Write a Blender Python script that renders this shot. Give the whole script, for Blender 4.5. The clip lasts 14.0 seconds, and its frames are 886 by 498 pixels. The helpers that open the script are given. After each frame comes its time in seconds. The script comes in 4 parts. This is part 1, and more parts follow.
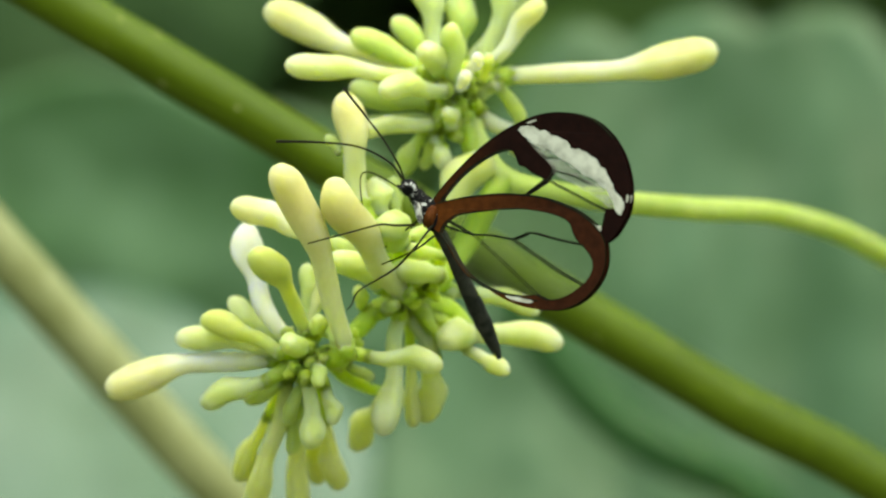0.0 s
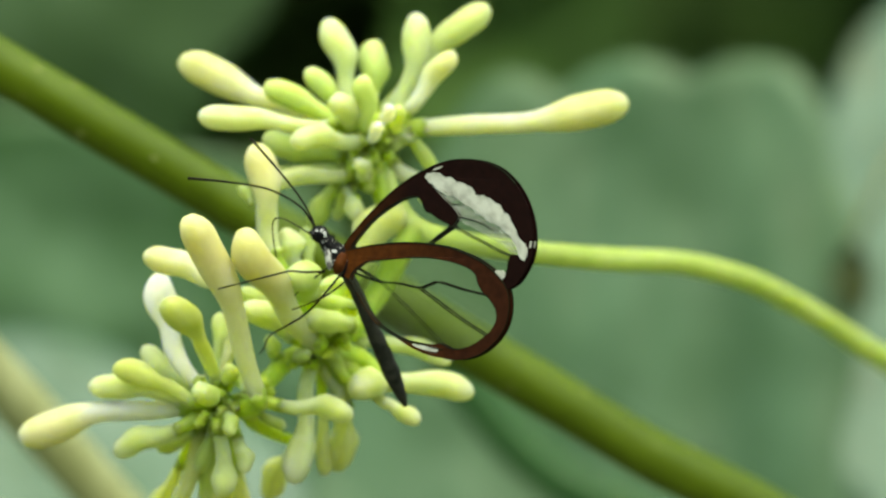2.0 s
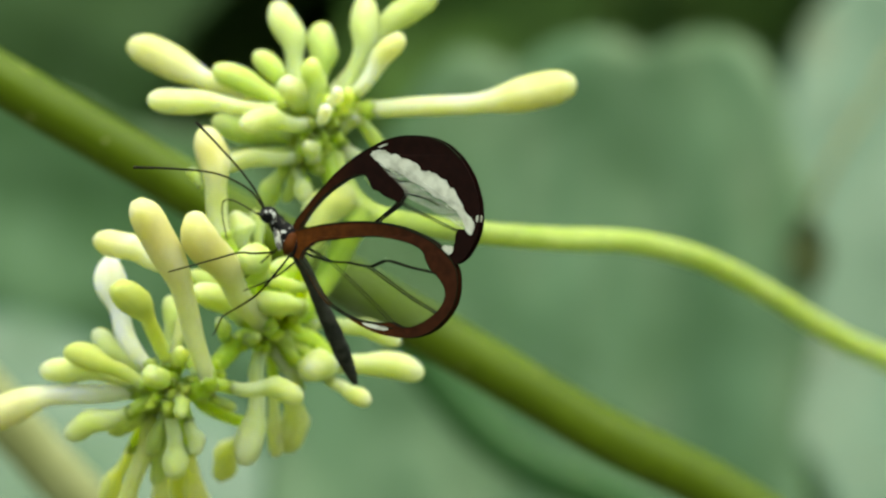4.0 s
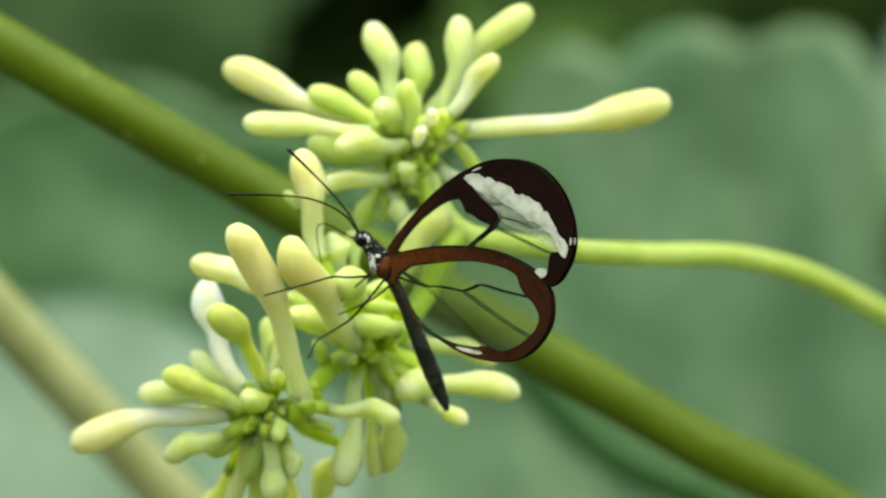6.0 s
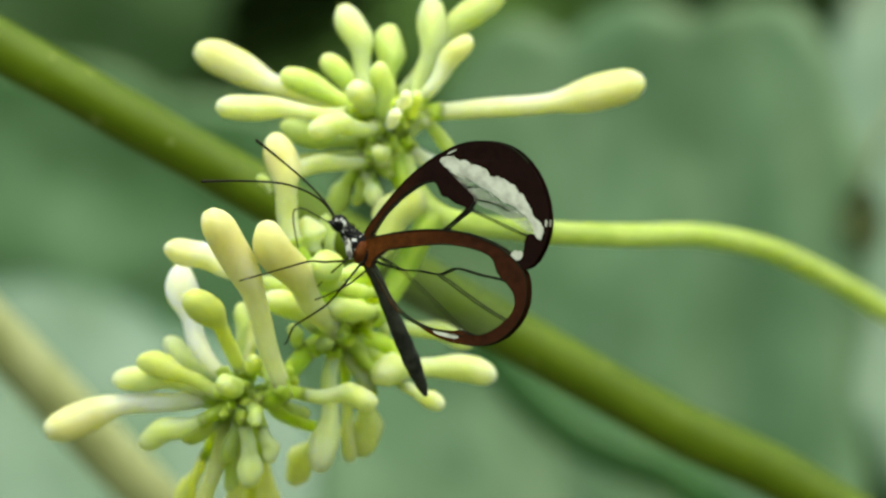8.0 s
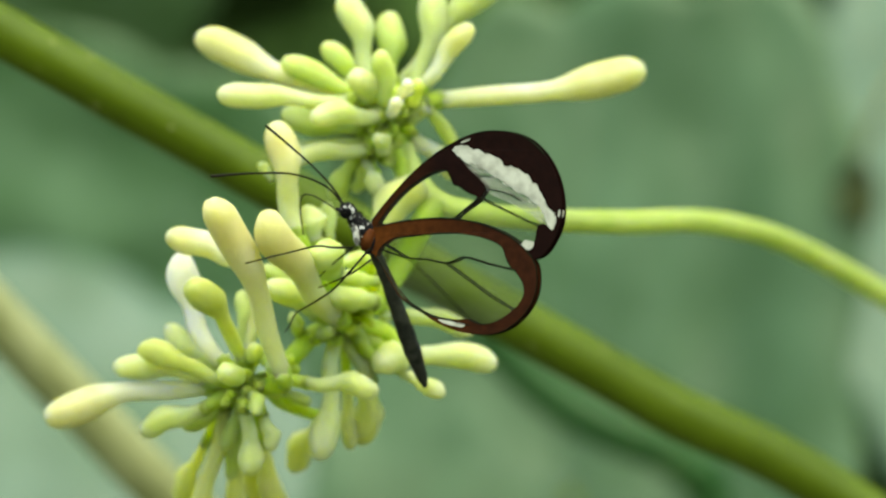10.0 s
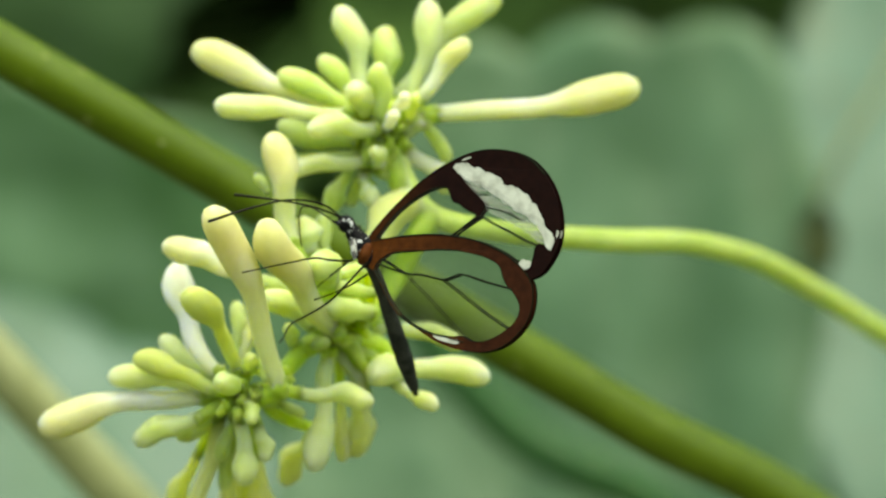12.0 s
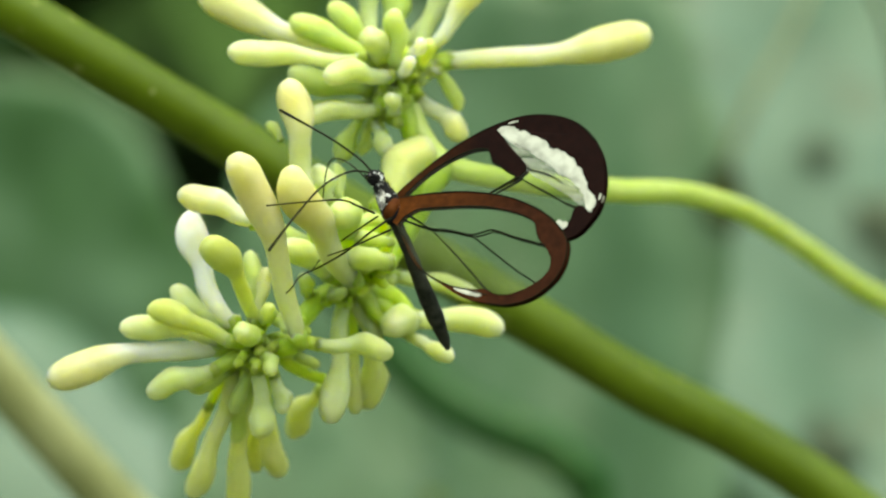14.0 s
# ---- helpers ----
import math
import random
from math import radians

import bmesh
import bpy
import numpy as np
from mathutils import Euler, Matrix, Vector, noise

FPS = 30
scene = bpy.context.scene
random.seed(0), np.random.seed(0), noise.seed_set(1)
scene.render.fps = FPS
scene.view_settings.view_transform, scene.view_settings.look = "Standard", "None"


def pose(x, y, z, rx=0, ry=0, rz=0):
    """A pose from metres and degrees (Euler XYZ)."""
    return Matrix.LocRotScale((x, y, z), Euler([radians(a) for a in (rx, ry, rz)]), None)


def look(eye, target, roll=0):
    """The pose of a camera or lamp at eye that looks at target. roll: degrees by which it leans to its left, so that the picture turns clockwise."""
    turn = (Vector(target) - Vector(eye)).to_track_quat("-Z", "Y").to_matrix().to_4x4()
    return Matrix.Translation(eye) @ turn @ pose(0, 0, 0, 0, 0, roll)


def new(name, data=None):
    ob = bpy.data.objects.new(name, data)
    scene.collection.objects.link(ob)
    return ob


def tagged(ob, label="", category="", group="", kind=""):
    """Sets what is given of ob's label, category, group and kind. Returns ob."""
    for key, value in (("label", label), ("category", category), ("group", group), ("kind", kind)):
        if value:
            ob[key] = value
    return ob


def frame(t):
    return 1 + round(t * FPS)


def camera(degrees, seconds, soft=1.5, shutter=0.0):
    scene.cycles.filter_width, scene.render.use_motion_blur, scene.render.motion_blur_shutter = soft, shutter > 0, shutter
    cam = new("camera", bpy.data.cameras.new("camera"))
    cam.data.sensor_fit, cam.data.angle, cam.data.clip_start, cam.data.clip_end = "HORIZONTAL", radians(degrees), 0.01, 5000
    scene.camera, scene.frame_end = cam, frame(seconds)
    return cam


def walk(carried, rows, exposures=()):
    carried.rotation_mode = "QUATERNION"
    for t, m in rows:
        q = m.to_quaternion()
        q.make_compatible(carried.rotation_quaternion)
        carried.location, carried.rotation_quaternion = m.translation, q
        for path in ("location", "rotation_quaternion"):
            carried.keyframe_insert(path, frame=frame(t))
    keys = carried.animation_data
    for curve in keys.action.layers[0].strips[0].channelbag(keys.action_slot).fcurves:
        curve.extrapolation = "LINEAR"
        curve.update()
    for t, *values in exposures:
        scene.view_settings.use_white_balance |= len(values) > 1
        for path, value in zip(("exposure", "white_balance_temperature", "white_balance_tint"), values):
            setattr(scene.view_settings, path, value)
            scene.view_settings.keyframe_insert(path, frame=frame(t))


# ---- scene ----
from mathutils.geometry import tessellate_polygon

# ---- camera ----
EYE_LEVEL = 1.2          # height of the flower heads over the ground
BACK = 0.70              # distance from the lens to the flower heads


def view(x, y, z, yaw, pitch, roll):
    """A camera pose: millimetres from its mean place, degrees to the right, up, and of lean."""
    return (pose(x / 1000, y / 1000 - BACK, z / 1000 + EYE_LEVEL, 0, 0, -yaw)
            @ pose(0, 0, 0, 90 + pitch) @ pose(0, 0, 0, 0, 0, roll))


cam = camera(10, 14.0, soft=2.3)
cam.data.dof.use_dof = True
cam.data.dof.focus_distance = 0.662
cam.data.dof.aperture_fstop = 16.5
walk(cam, [
    (0.0, view(-0.5, 6.2, -9.3, -0.308, 0.638, 0.409)),
    (0.5, view(5.2, 5.3, -7.7, -0.588, 0.428, 0.270)),
    (1.0, view(6.6, 4.1, -6.0, -0.120, 0.160, 0.557)),
    (1.5, view(5.6, 2.2, -6.5, -0.104, 0.627, 0.596)),
    (2.0, view(6.1, 0.4, -8.1, 0.146, 1.108, 0.541)),
    (2.5, view(10.2, -0.6, -6.5, -0.465, 1.206, 0.665)),
    (3.0, view(17.3, -2.0, -2.3, -0.450, 0.768, 0.379)),
    (3.5, view(10.6, -0.1, -6.0, 0.044, 0.784, 0.381)),
    (3.7, view(8.7, -0.7, -6.3, 0.501, 0.776, 0.151)),
    (5.8, view(10.1, -5.5, 2.0, 0.057, 0.249, -0.031)),
    (6.0, view(10.1, -4.4, 3.4, -0.690, 0.186, -0.225)),
    (6.5, view(3.9, -2.4, 3.2, -0.065, 0.103, -0.279)),
    (7.0, view(0.1, -1.7, 1.9, 0.558, 0.194, -0.364)),
    (7.5, view(0.1, -0.1, 0.2, 0.404, 0.218, -0.397)),
    (8.0, view(2.2, -0.1, 5.2, 0.236, -0.157, -0.694)),
    (8.2, view(2.0, -0.0, 5.8, 0.201, -0.203, -0.620)),
    (10.5, view(0.0, -0.9, 10.8, 0.409, -0.769, -0.585)),
    (11.0, view(0.7, -3.6, 9.9, 0.165, -0.512, -0.383)),
    (11.5, view(-1.7, -5.1, 6.9, -0.190, -0.063, -0.142)),
    (12.0, view(-12.0, -2.0, 0.2, 1.447, 0.267, -0.056)),
    (12.5, view(-25.0, 4.4, -2.4, 2.856, 0.420, 0.002)),
    (13.0, view(-41.3, 10.0, -1.0, 3.631, 0.178, -0.198)),
    (13.5, view(-45.5, 10.7, -1.2, 3.913, 0.009, 0.036)),
    (14.0, view(-52.6, 10.4, -3.3, 4.678, -0.016, -0.085)),
], [(0, 0.87, 7700, -12), (14, 0.87, 7700, -12)])

# ---- light ----
SUN_UP, SUN_ROUND = 66, 8      # elevation; degrees from straight behind the camera, to the right
world = bpy.data.worlds.new("sky")
scene.world = world
world.use_nodes = True
wn = world.node_tree
sky = wn.nodes.new("ShaderNodeTexSky")
sky.sky_type = "NISHITA"
sky.sun_disc = False
sky.sun_elevation = radians(SUN_UP)
sky.sun_rotation = radians(180 - SUN_ROUND)
sky.air_density, sky.dust_density, sky.ozone_density = 1.0, 4.0, 1.0
wn.links.new(sky.outputs[0], wn.nodes["Background"].inputs[0])
wn.nodes["Background"].inputs[1].default_value = 0.15
sun = new("sun", bpy.data.lights.new("sun", "SUN"))
sun.data.energy, sun.data.angle, sun.data.color = 1.70, radians(85), (1.0, 0.965, 0.90)
az = radians(SUN_ROUND)
sun.matrix_world = look((0.0, 0, 6), (-math.sin(az), math.cos(az), 6 - math.tan(radians(SUN_UP))))


# ---- materials ----
def material(name, rough=0.5, sub=0.0, spec=0.4):
    m = bpy.data.materials.new(name)
    m.use_nodes = True
    b = m.node_tree.nodes["Principled BSDF"]
    b.inputs["Roughness"].default_value = rough
    b.inputs["Specular IOR Level"].default_value = spec
    if sub:
        b.inputs["Subsurface Weight"].default_value = sub
        b.inputs["Subsurface Radius"].default_value = (1.0, 0.95, 0.28)
        b.inputs["Subsurface Scale"].default_value = 0.0095
    return m, m.node_tree, b


def node(tree, kind, **inputs):
    n = tree.nodes.new(kind)
    for k, v in inputs.items():
        n.inputs[k.replace("_", " ")].default_value = v
    return n


def ramp(tree, stops, source=None):
    r = tree.nodes.new("ShaderNodeValToRGB")
    el = r.color_ramp.elements
    while len(el) < len(stops):
        el.new(0.5)
    for e, (p, c) in zip(el, stops):
        e.position, e.color = p, (*c, 1)
    if source is not None:
        tree.links.new(source, r.inputs[0])
    return r


def mix(tree, kind, fac, a, b):
    n = tree.nodes.new("ShaderNodeMix")
    n.data_type, n.blend_type = "RGBA", kind
    for slot, v in ((0, fac), (6, a), (7, b)):
        if isinstance(v, bpy.types.NodeSocket):
            tree.links.new(v, n.inputs[slot])
        else:
            n.inputs[slot].default_value = v
    return n.outputs[2]


def relief(tree, bsdf, height, strength, distance):
    b = node(tree, "ShaderNodeBump", Strength=strength, Distance=distance)
    tree.links.new(height, b.inputs["Height"])
    tree.links.new(b.outputs[0], bsdf.inputs["Normal"])


def bud_material(name, stops):
    """Waxy petal: colour runs from the foot of the bud to its tip, with blotches and a fine grain."""
    m, t, b = material(name, 0.5, 1.0, 0.2)
    co = t.nodes.new("ShaderNodeTexCoord")
    sep = t.nodes.new("ShaderNodeSeparateXYZ")
    t.links.new(co.outputs["Generated"], sep.inputs[0])
    base = ramp(t, stops, sep.outputs[2]).outputs[0]
    info = t.nodes.new("ShaderNodeObjectInfo")
    own = ramp(t, [(0.0, (0.90, 0.94, 0.80)), (1.0, (1.0, 1.0, 1.0))], info.outputs["Random"]).outputs[0]
    base = mix(t, "MULTIPLY", 1.0, base, own)
    blot = node(t, "ShaderNodeTexNoise", Scale=240.0, Detail=4.0)
    t.links.new(co.outputs["Object"], blot.inputs["Vector"])
    tone = ramp(t, [(0.33, (0.86, 0.88, 0.56)), (0.62, (1, 1, 1))], blot.outputs[0]).outputs[0]
    base = mix(t, "MULTIPLY", 0.6, base, tone)
    t.links.new(base, b.inputs["Base Color"])
    grain = node(t, "ShaderNodeTexNoise", Scale=650.0, Detail=5.0)
    t.links.new(co.outputs["Object"], grain.inputs["Vector"])
    relief(t, b, grain.outputs[0], 0.35, 0.0005)
    return m


GREEN_BUD = bud_material("green_bud", [(0, (0.353, 0.484, 0.136)), (0.4, (0.415, 0.520, 0.219)), (0.7, (0.398, 0.503, 0.188)), (1, (0.468, 0.557, 0.292))])
KNOB_BUD = bud_material("knob_bud", [(0.0, (0.264, 0.446, 0.018)), (0.6, (0.396, 0.572, 0.063)), (1.0, (0.475, 0.630, 0.117))])
PALE_BUD = bud_material("pale_bud", [(0, (0.442, 0.538, 0.260)), (0.4, (0.504, 0.584, 0.354)), (0.7, (0.486, 0.557, 0.292)), (1, (0.539, 0.593, 0.406))])
OLIVE_BUD = bud_material("olive_bud", [(0, (0.415, 0.494, 0.188)), (0.5, (0.424, 0.476, 0.188)), (0.8, (0.406, 0.449, 0.166)), (1, (0.442, 0.484, 0.229))])
DULL_BUD = bud_material("dull_bud", [(0, (0.424, 0.494, 0.188)), (0.5, (0.442, 0.484, 0.188)), (1, (0.478, 0.503, 0.240))])
LIME_BUD = bud_material("lime_bud", [(0, (0.494, 0.565, 0.219)), (0.5, (0.583, 0.620, 0.323)), (0.8, (0.556, 0.584, 0.250)), (1, (0.592, 0.620, 0.354))])
CREAM_BUD = bud_material("cream_bud", [(0, (0.491, 0.550, 0.349)), (0.2, (0.607, 0.623, 0.553)), (0.55, (0.616, 0.623, 0.553)), (0.72, (0.572, 0.560, 0.378)), (0.9, (0.554, 0.541, 0.339)), (1, (0.589, 0.595, 0.485))])
WHITE_BUD = bud_material("white_bud", [(0, (0.625, 0.668, 0.485)), (0.3, (0.759, 0.776, 0.737)), (0.8, (0.777, 0.785, 0.776)), (1, (0.759, 0.758, 0.718))])
YELLOW_BUD = bud_material("yellow_bud", [(0, (0.512, 0.568, 0.305)), (0.4, (0.566, 0.594, 0.367)), (0.55, (0.583, 0.577, 0.347)), (0.8, (0.601, 0.550, 0.305)), (1, (0.619, 0.586, 0.389))])


def stem_material(name, dark, light, speck, scale, spec=0.5, sub=0.0):
    m, t, b = material(name, 0.42, sub, spec)
    co = t.nodes.new("ShaderNodeTexCoord")
    n = node(t, "ShaderNodeTexNoise", Scale=scale, Detail=5.0, Roughness=0.6)
    t.links.new(co.outputs["Object"], n.inputs["Vector"])
    base = ramp(t, [(0.3, dark), (0.7, light)], n.outputs[0]).outputs[0]
    v = node(t, "ShaderNodeTexVoronoi", Scale=scale * 2.2)
    t.links.new(co.outputs["Object"], v.inputs["Vector"])
    dots = ramp(t, [(0.06, (1, 1, 1)), (0.13, (0, 0, 0))], v.outputs["Distance"]).outputs[0]
    base = mix(t, "MIX", dots, base, (*speck, 1))
    t.links.new(base, b.inputs["Base Color"])
    relief(t, b, n.outputs[0], 0.3, 0.001)
    return m


def leaf_material(name, dark, light, rough, blotch=(0.1, 0.08, 0.03), rot=0.0):
    m, t, b = material(name, rough, 0.0, 0.45)
    co = t.nodes.new("ShaderNodeTexCoord")
    n = node(t, "ShaderNodeTexNoise", Scale=22.0, Detail=5.0, Roughness=0.55)
    t.links.new(co.outputs["Object"], n.inputs["Vector"])
    # on the leaf blades the paler bluish tone paints sky sheen into the colour
    base = ramp(t, [(0.38, dark), (0.62, light)], n.outputs[0]).outputs[0]
    # soft cloudy patches, drawn out along the blade
    long = t.nodes.new("ShaderNodeMapping")
    long.inputs["Scale"].default_value = (1.0, 0.45, 1.0)
    long.inputs["Rotation"].default_value = (0, 0, 0.6)
    t.links.new(co.outputs["Object"], long.inputs["Vector"])
    cloud = node(t, "ShaderNodeTexNoise", Scale=46.0, Detail=3.0)
    t.links.new(long.outputs[0], cloud.inputs["Vector"])
    base = mix(t, "MULTIPLY", 0.6, base, ramp(t, [(0.36, (0.66, 0.72, 0.66)), (0.62, (1, 1, 1))], cloud.outputs[0]).outputs[0])
    if rot:
        k = node(t, "ShaderNodeTexNoise", Scale=48.0, Detail=3.0)
        t.links.new(co.outputs["Object"], k.inputs["Vector"])
        spot = ramp(t, [(0.60, (0, 0, 0)), (0.68, (rot, rot, rot))], k.outputs[0]).outputs[0]
        base = mix(t, "MIX", spot, base, (*blotch, 1))
    t.links.new(base, b.inputs["Base Color"])
    relief(t, b, n.outputs[0], 0.4, 0.004)
    return m


STEM = stem_material("stalk_skin", (0.066, 0.105, 0.002), (0.101, 0.154, 0.005), (0.206, 0.244, 0.054), 90, 0.4)
SPECK = leaf_material("speck", (0.17, 0.20, 0.05), (0.22, 0.25, 0.08), 0.6)
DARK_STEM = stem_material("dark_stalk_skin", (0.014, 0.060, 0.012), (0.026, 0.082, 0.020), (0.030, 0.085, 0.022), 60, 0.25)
PALE_STEM = stem_material("pale_stalk_skin", (0.230, 0.250, 0.091), (0.413, 0.432, 0.230), (0.480, 0.480, 0.288), 70)
CALYX = stem_material("calyx_skin", (0.276, 0.446, 0.030), (0.404, 0.563, 0.090), (0.460, 0.601, 0.156), 300, 0.3, 1.0)
GREEN_STEM = stem_material("flower_stalk_skin", (0.341, 0.459, 0.099), (0.439, 0.549, 0.173), (0.585, 0.659, 0.261), 220, 0.4, 0.6)
LEAF = leaf_material("grey_green_leaf", (0.036, 0.092, 0.032), (0.076, 0.150, 0.078), 0.5)
LEAF_SOFT = leaf_material("soft_green_leaf", (0.048, 0.123, 0.037), (0.119, 0.216, 0.119), 0.5)
LEAF_SPOTTED = leaf_material("spotted_leaf", (0.052, 0.116, 0.070), (0.096, 0.172, 0.126), 0.5, rot=0.3)
LEAF_PALE = leaf_material("pale_leaf", (0.057, 0.123, 0.073), (0.107, 0.182, 0.146), 0.5)
BLEMISH = leaf_material("leaf_blemish", (0.034, 0.054, 0.028), (0.060, 0.082, 0.046), 0.7)
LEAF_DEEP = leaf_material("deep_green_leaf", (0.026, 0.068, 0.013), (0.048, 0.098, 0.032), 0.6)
# the deep shade of the far foliage is put into this dark base colour
LEAF_DARK = leaf_material("painted_shade_leaf", (0.024, 0.062, 0.004), (0.040, 0.096, 0.008), 0.8)
VEIN = leaf_material("leaf_vein", (0.075, 0.135, 0.080), (0.100, 0.165, 0.110), 0.6)
DEAD = leaf_material("dead_leaf", (0.027, 0.042, 0.006), (0.050, 0.067, 0.011), 0.7)
DEAD_STALK = leaf_material("dead_stalk", (0.13, 0.16, 0.08), (0.18, 0.20, 0.11), 0.7)
# unseen ground; tone chosen for the light it bounces onto bud undersides
SOIL = leaf_material("bounce_soil", (0.055, 0.064, 0.026), (0.095, 0.102, 0.044), 0.9)


def wing_scale_material(name, foot, tip, reach):
    """Scaled wing border: colour runs from the wing's foot outwards."""
    m, t, b = material(name, 0.65, 0.0, 0.06)
    co = t.nodes.new("ShaderNodeTexCoord")
    sep = t.nodes.new("ShaderNodeSeparateXYZ")
    t.links.new(co.outputs["Object"], sep.inputs[0])
    k = node(t, "ShaderNodeMapRange")
    k.inputs["From Min"].default_value, k.inputs["From Max"].default_value = reach[0] / 1000, reach[1] / 1000
    t.links.new(sep.outputs[0], k.inputs[0])
    base = ramp(t, [(0, foot), (1, tip)], k.outputs[0]).outputs[0]
    n = node(t, "ShaderNodeTexNoise", Scale=900.0, Detail=4.0)
    t.links.new(co.outputs["Object"], n.inputs["Vector"])
    base = mix(t, "MULTIPLY", 0.7, base, ramp(t, [(0.3, (0.5, 0.5, 0.5)), (0.7, (1.25, 1.2, 1.2))], n.outputs[0]).outputs[0])
    t.links.new(base, b.inputs["Base Color"])
    relief(t, b, n.outputs[0], 0.3, 0.0001)
    return m


FORE_BORDER = wing_scale_material("fore_border", (0.045, 0.014, 0.003), (0.0085, 0.0024, 0.0018), (1, 11))
HIND_BORDER = wing_scale_material("hind_border", (0.080, 0.025, 0.005), (0.031, 0.0095, 0.0038), (2, 20))
VEIN_DARK, _t, _b = material("wing_vein", 0.6, 0.0, 0.06)
_b.inputs["Base Color"].default_value = (0.006, 0.008, 0.003, 1)


def white_scale_material():
    m, t, b = material("white_scales", 0.6)
    co = t.nodes.new("ShaderNodeTexCoord")
    n = node(t, "ShaderNodeTexNoise", Scale=700.0, Detail=4.0)
    t.links.new(co.outputs["Object"], n.inputs["Vector"])
    t.links.new(ramp(t, [(0.35, (0.36, 0.37, 0.33)), (0.6, (0.52, 0.54, 0.49))], n.outputs[0]).outputs[0], b.inputs["Base Color"])
    return m


WHITE = white_scale_material()


def membrane_material():
    """Clear wing film: nearly all light goes through, a little is scattered, with a weak gloss."""
    m = bpy.data.materials.new("wing_film")
    m.use_nodes = True
    t = m.node_tree
    t.nodes.remove(t.nodes["Principled BSDF"])
    out = t.nodes["Material Output"]
    clear = node(t, "ShaderNodeBsdfTransparent", Color=(0.935, 0.945, 0.91, 1))
    haze = node(t, "ShaderNodeBsdfDiffuse", Color=(0.30, 0.33, 0.27, 1))
    gloss = node(t, "ShaderNodeBsdfGlossy", Color=(0.9, 0.95, 1, 1), Roughness=0.25)
    co = t.nodes.new("ShaderNodeTexCoord")
    n = node(t, "ShaderNodeTexNoise", Scale=160.0, Detail=3.0)
    t.links.new(co.outputs["Object"], n.inputs["Vector"])
    amount = ramp(t, [(0.3, (0.010, 0.010, 0.010)), (0.7, (0.035, 0.035, 0.035))], n.outputs[0])
    m1 = t.nodes.new("ShaderNodeMixShader")
    t.links.new(amount.outputs[0], m1.inputs[0])
    t.links.new(clear.outputs[0], m1.inputs[1])
    t.links.new(haze.outputs[0], m1.inputs[2])
    fr = node(t, "ShaderNodeFresnel", IOR=1.06)
    m2 = t.nodes.new("ShaderNodeMixShader")
    t.links.new(fr.outputs[0], m2.inputs[0])
    t.links.new(m1.outputs[0], m2.inputs[1])
    t.links.new(gloss.outputs[0], m2.inputs[2])
    t.links.new(m2.outputs[0], out.inputs[0])
    return m


def haze_material():
    """Clear film with a thin, uneven dusting of white scales in streaks along the veins."""
    m = bpy.data.materials.new("white_dust")
    m.use_nodes = True
    t = m.node_tree
    t.nodes.remove(t.nodes["Principled BSDF"])
    co = t.nodes.new("ShaderNodeTexCoord")
    turn = t.nodes.new("ShaderNodeMapping")
    turn.inputs["Rotation"].default_value = (0, radians(-28), 0)
    turn.inputs["Scale"].default_value = (0.25, 1.0, 2.2)
    t.links.new(co.outputs["Object"], turn.inputs["Vector"])
    n = node(t, "ShaderNodeTexNoise", Scale=900.0, Detail=3.0)
    t.links.new(turn.outputs[0], n.inputs["Vector"])
    amount = ramp(t, [(0.35, (0.06, 0.06, 0.06)), (0.7, (0.30, 0.30, 0.30))], n.outputs[0])
    clear = node(t, "ShaderNodeBsdfTransparent")
    dust = node(t, "ShaderNodeBsdfDiffuse", Color=(0.60, 0.62, 0.57, 1))
    both = t.nodes.new("ShaderNodeMixShader")
    t.links.new(amount.outputs[0], both.inputs[0])
    t.links.new(clear.outputs[0], both.inputs[1])
    t.links.new(dust.outputs[0], both.inputs[2])
    t.links.new(both.outputs[0], t.nodes["Material Output"].inputs[0])
    return m


FILM = membrane_material()
HAZE = haze_material()


def body_material(name, dark, pale, low, high, scale):
    m, t, b = material(name, 0.6, 0.0, 0.08)
    co = t.nodes.new("ShaderNodeTexCoord")
    n = node(t, "ShaderNodeTexNoise", Scale=scale, Detail=3.0)
    t.links.new(co.outputs["Object"], n.inputs["Vector"])
    t.links.new(ramp(t, [(low, dark), (high, pale)], n.outputs[0]).outputs[0], b.inputs["Base Color"])
    g = node(t, "ShaderNodeTexNoise", Scale=4000.0, Detail=2.0)
    t.links.new(co.outputs["Object"], g.inputs["Vector"])
    relief(t, b, g.outputs[0], 0.6, 0.0002)
    return m


BODY = body_material("body_scales", (0.007, 0.007, 0.009), (0.50, 0.52, 0.54), 0.58, 0.62, 1100)
ABDOMEN_SKIN = body_material("abdomen_scales", (0.014, 0.015, 0.013), (0.045, 0.047, 0.04), 0.4, 0.7, 500)
TEGULA = body_material("shoulder_scales", (0.07, 0.020, 0.005), (0.11, 0.036, 0.010), 0.4, 0.7, 700)
PALE_SIDE = body_material("pale_flank", (0.10, 0.10, 0.10), (0.42, 0.43, 0.42), 0.42, 0.58, 1100)
LIMB, _t, _b = material("limb", 0.5, 0.0, 0.12)
_b.inputs["Base Color"].default_value = (0.010, 0.009, 0.005, 1)
EYE, _t, _b = material("eye", 0.12)
_b.inputs["Base Color"].default_value = (0.008, 0.008, 0.012, 1)


# ---- building helpers ----
def world_mm(p):
    """Millimetres from the middle of the flower heads, in the world's metres."""
    return Vector((p[0] / 1000, p[1] / 1000, p[2] / 1000 + EYE_LEVEL))


def mm(p):
    return Vector(p) / 1000


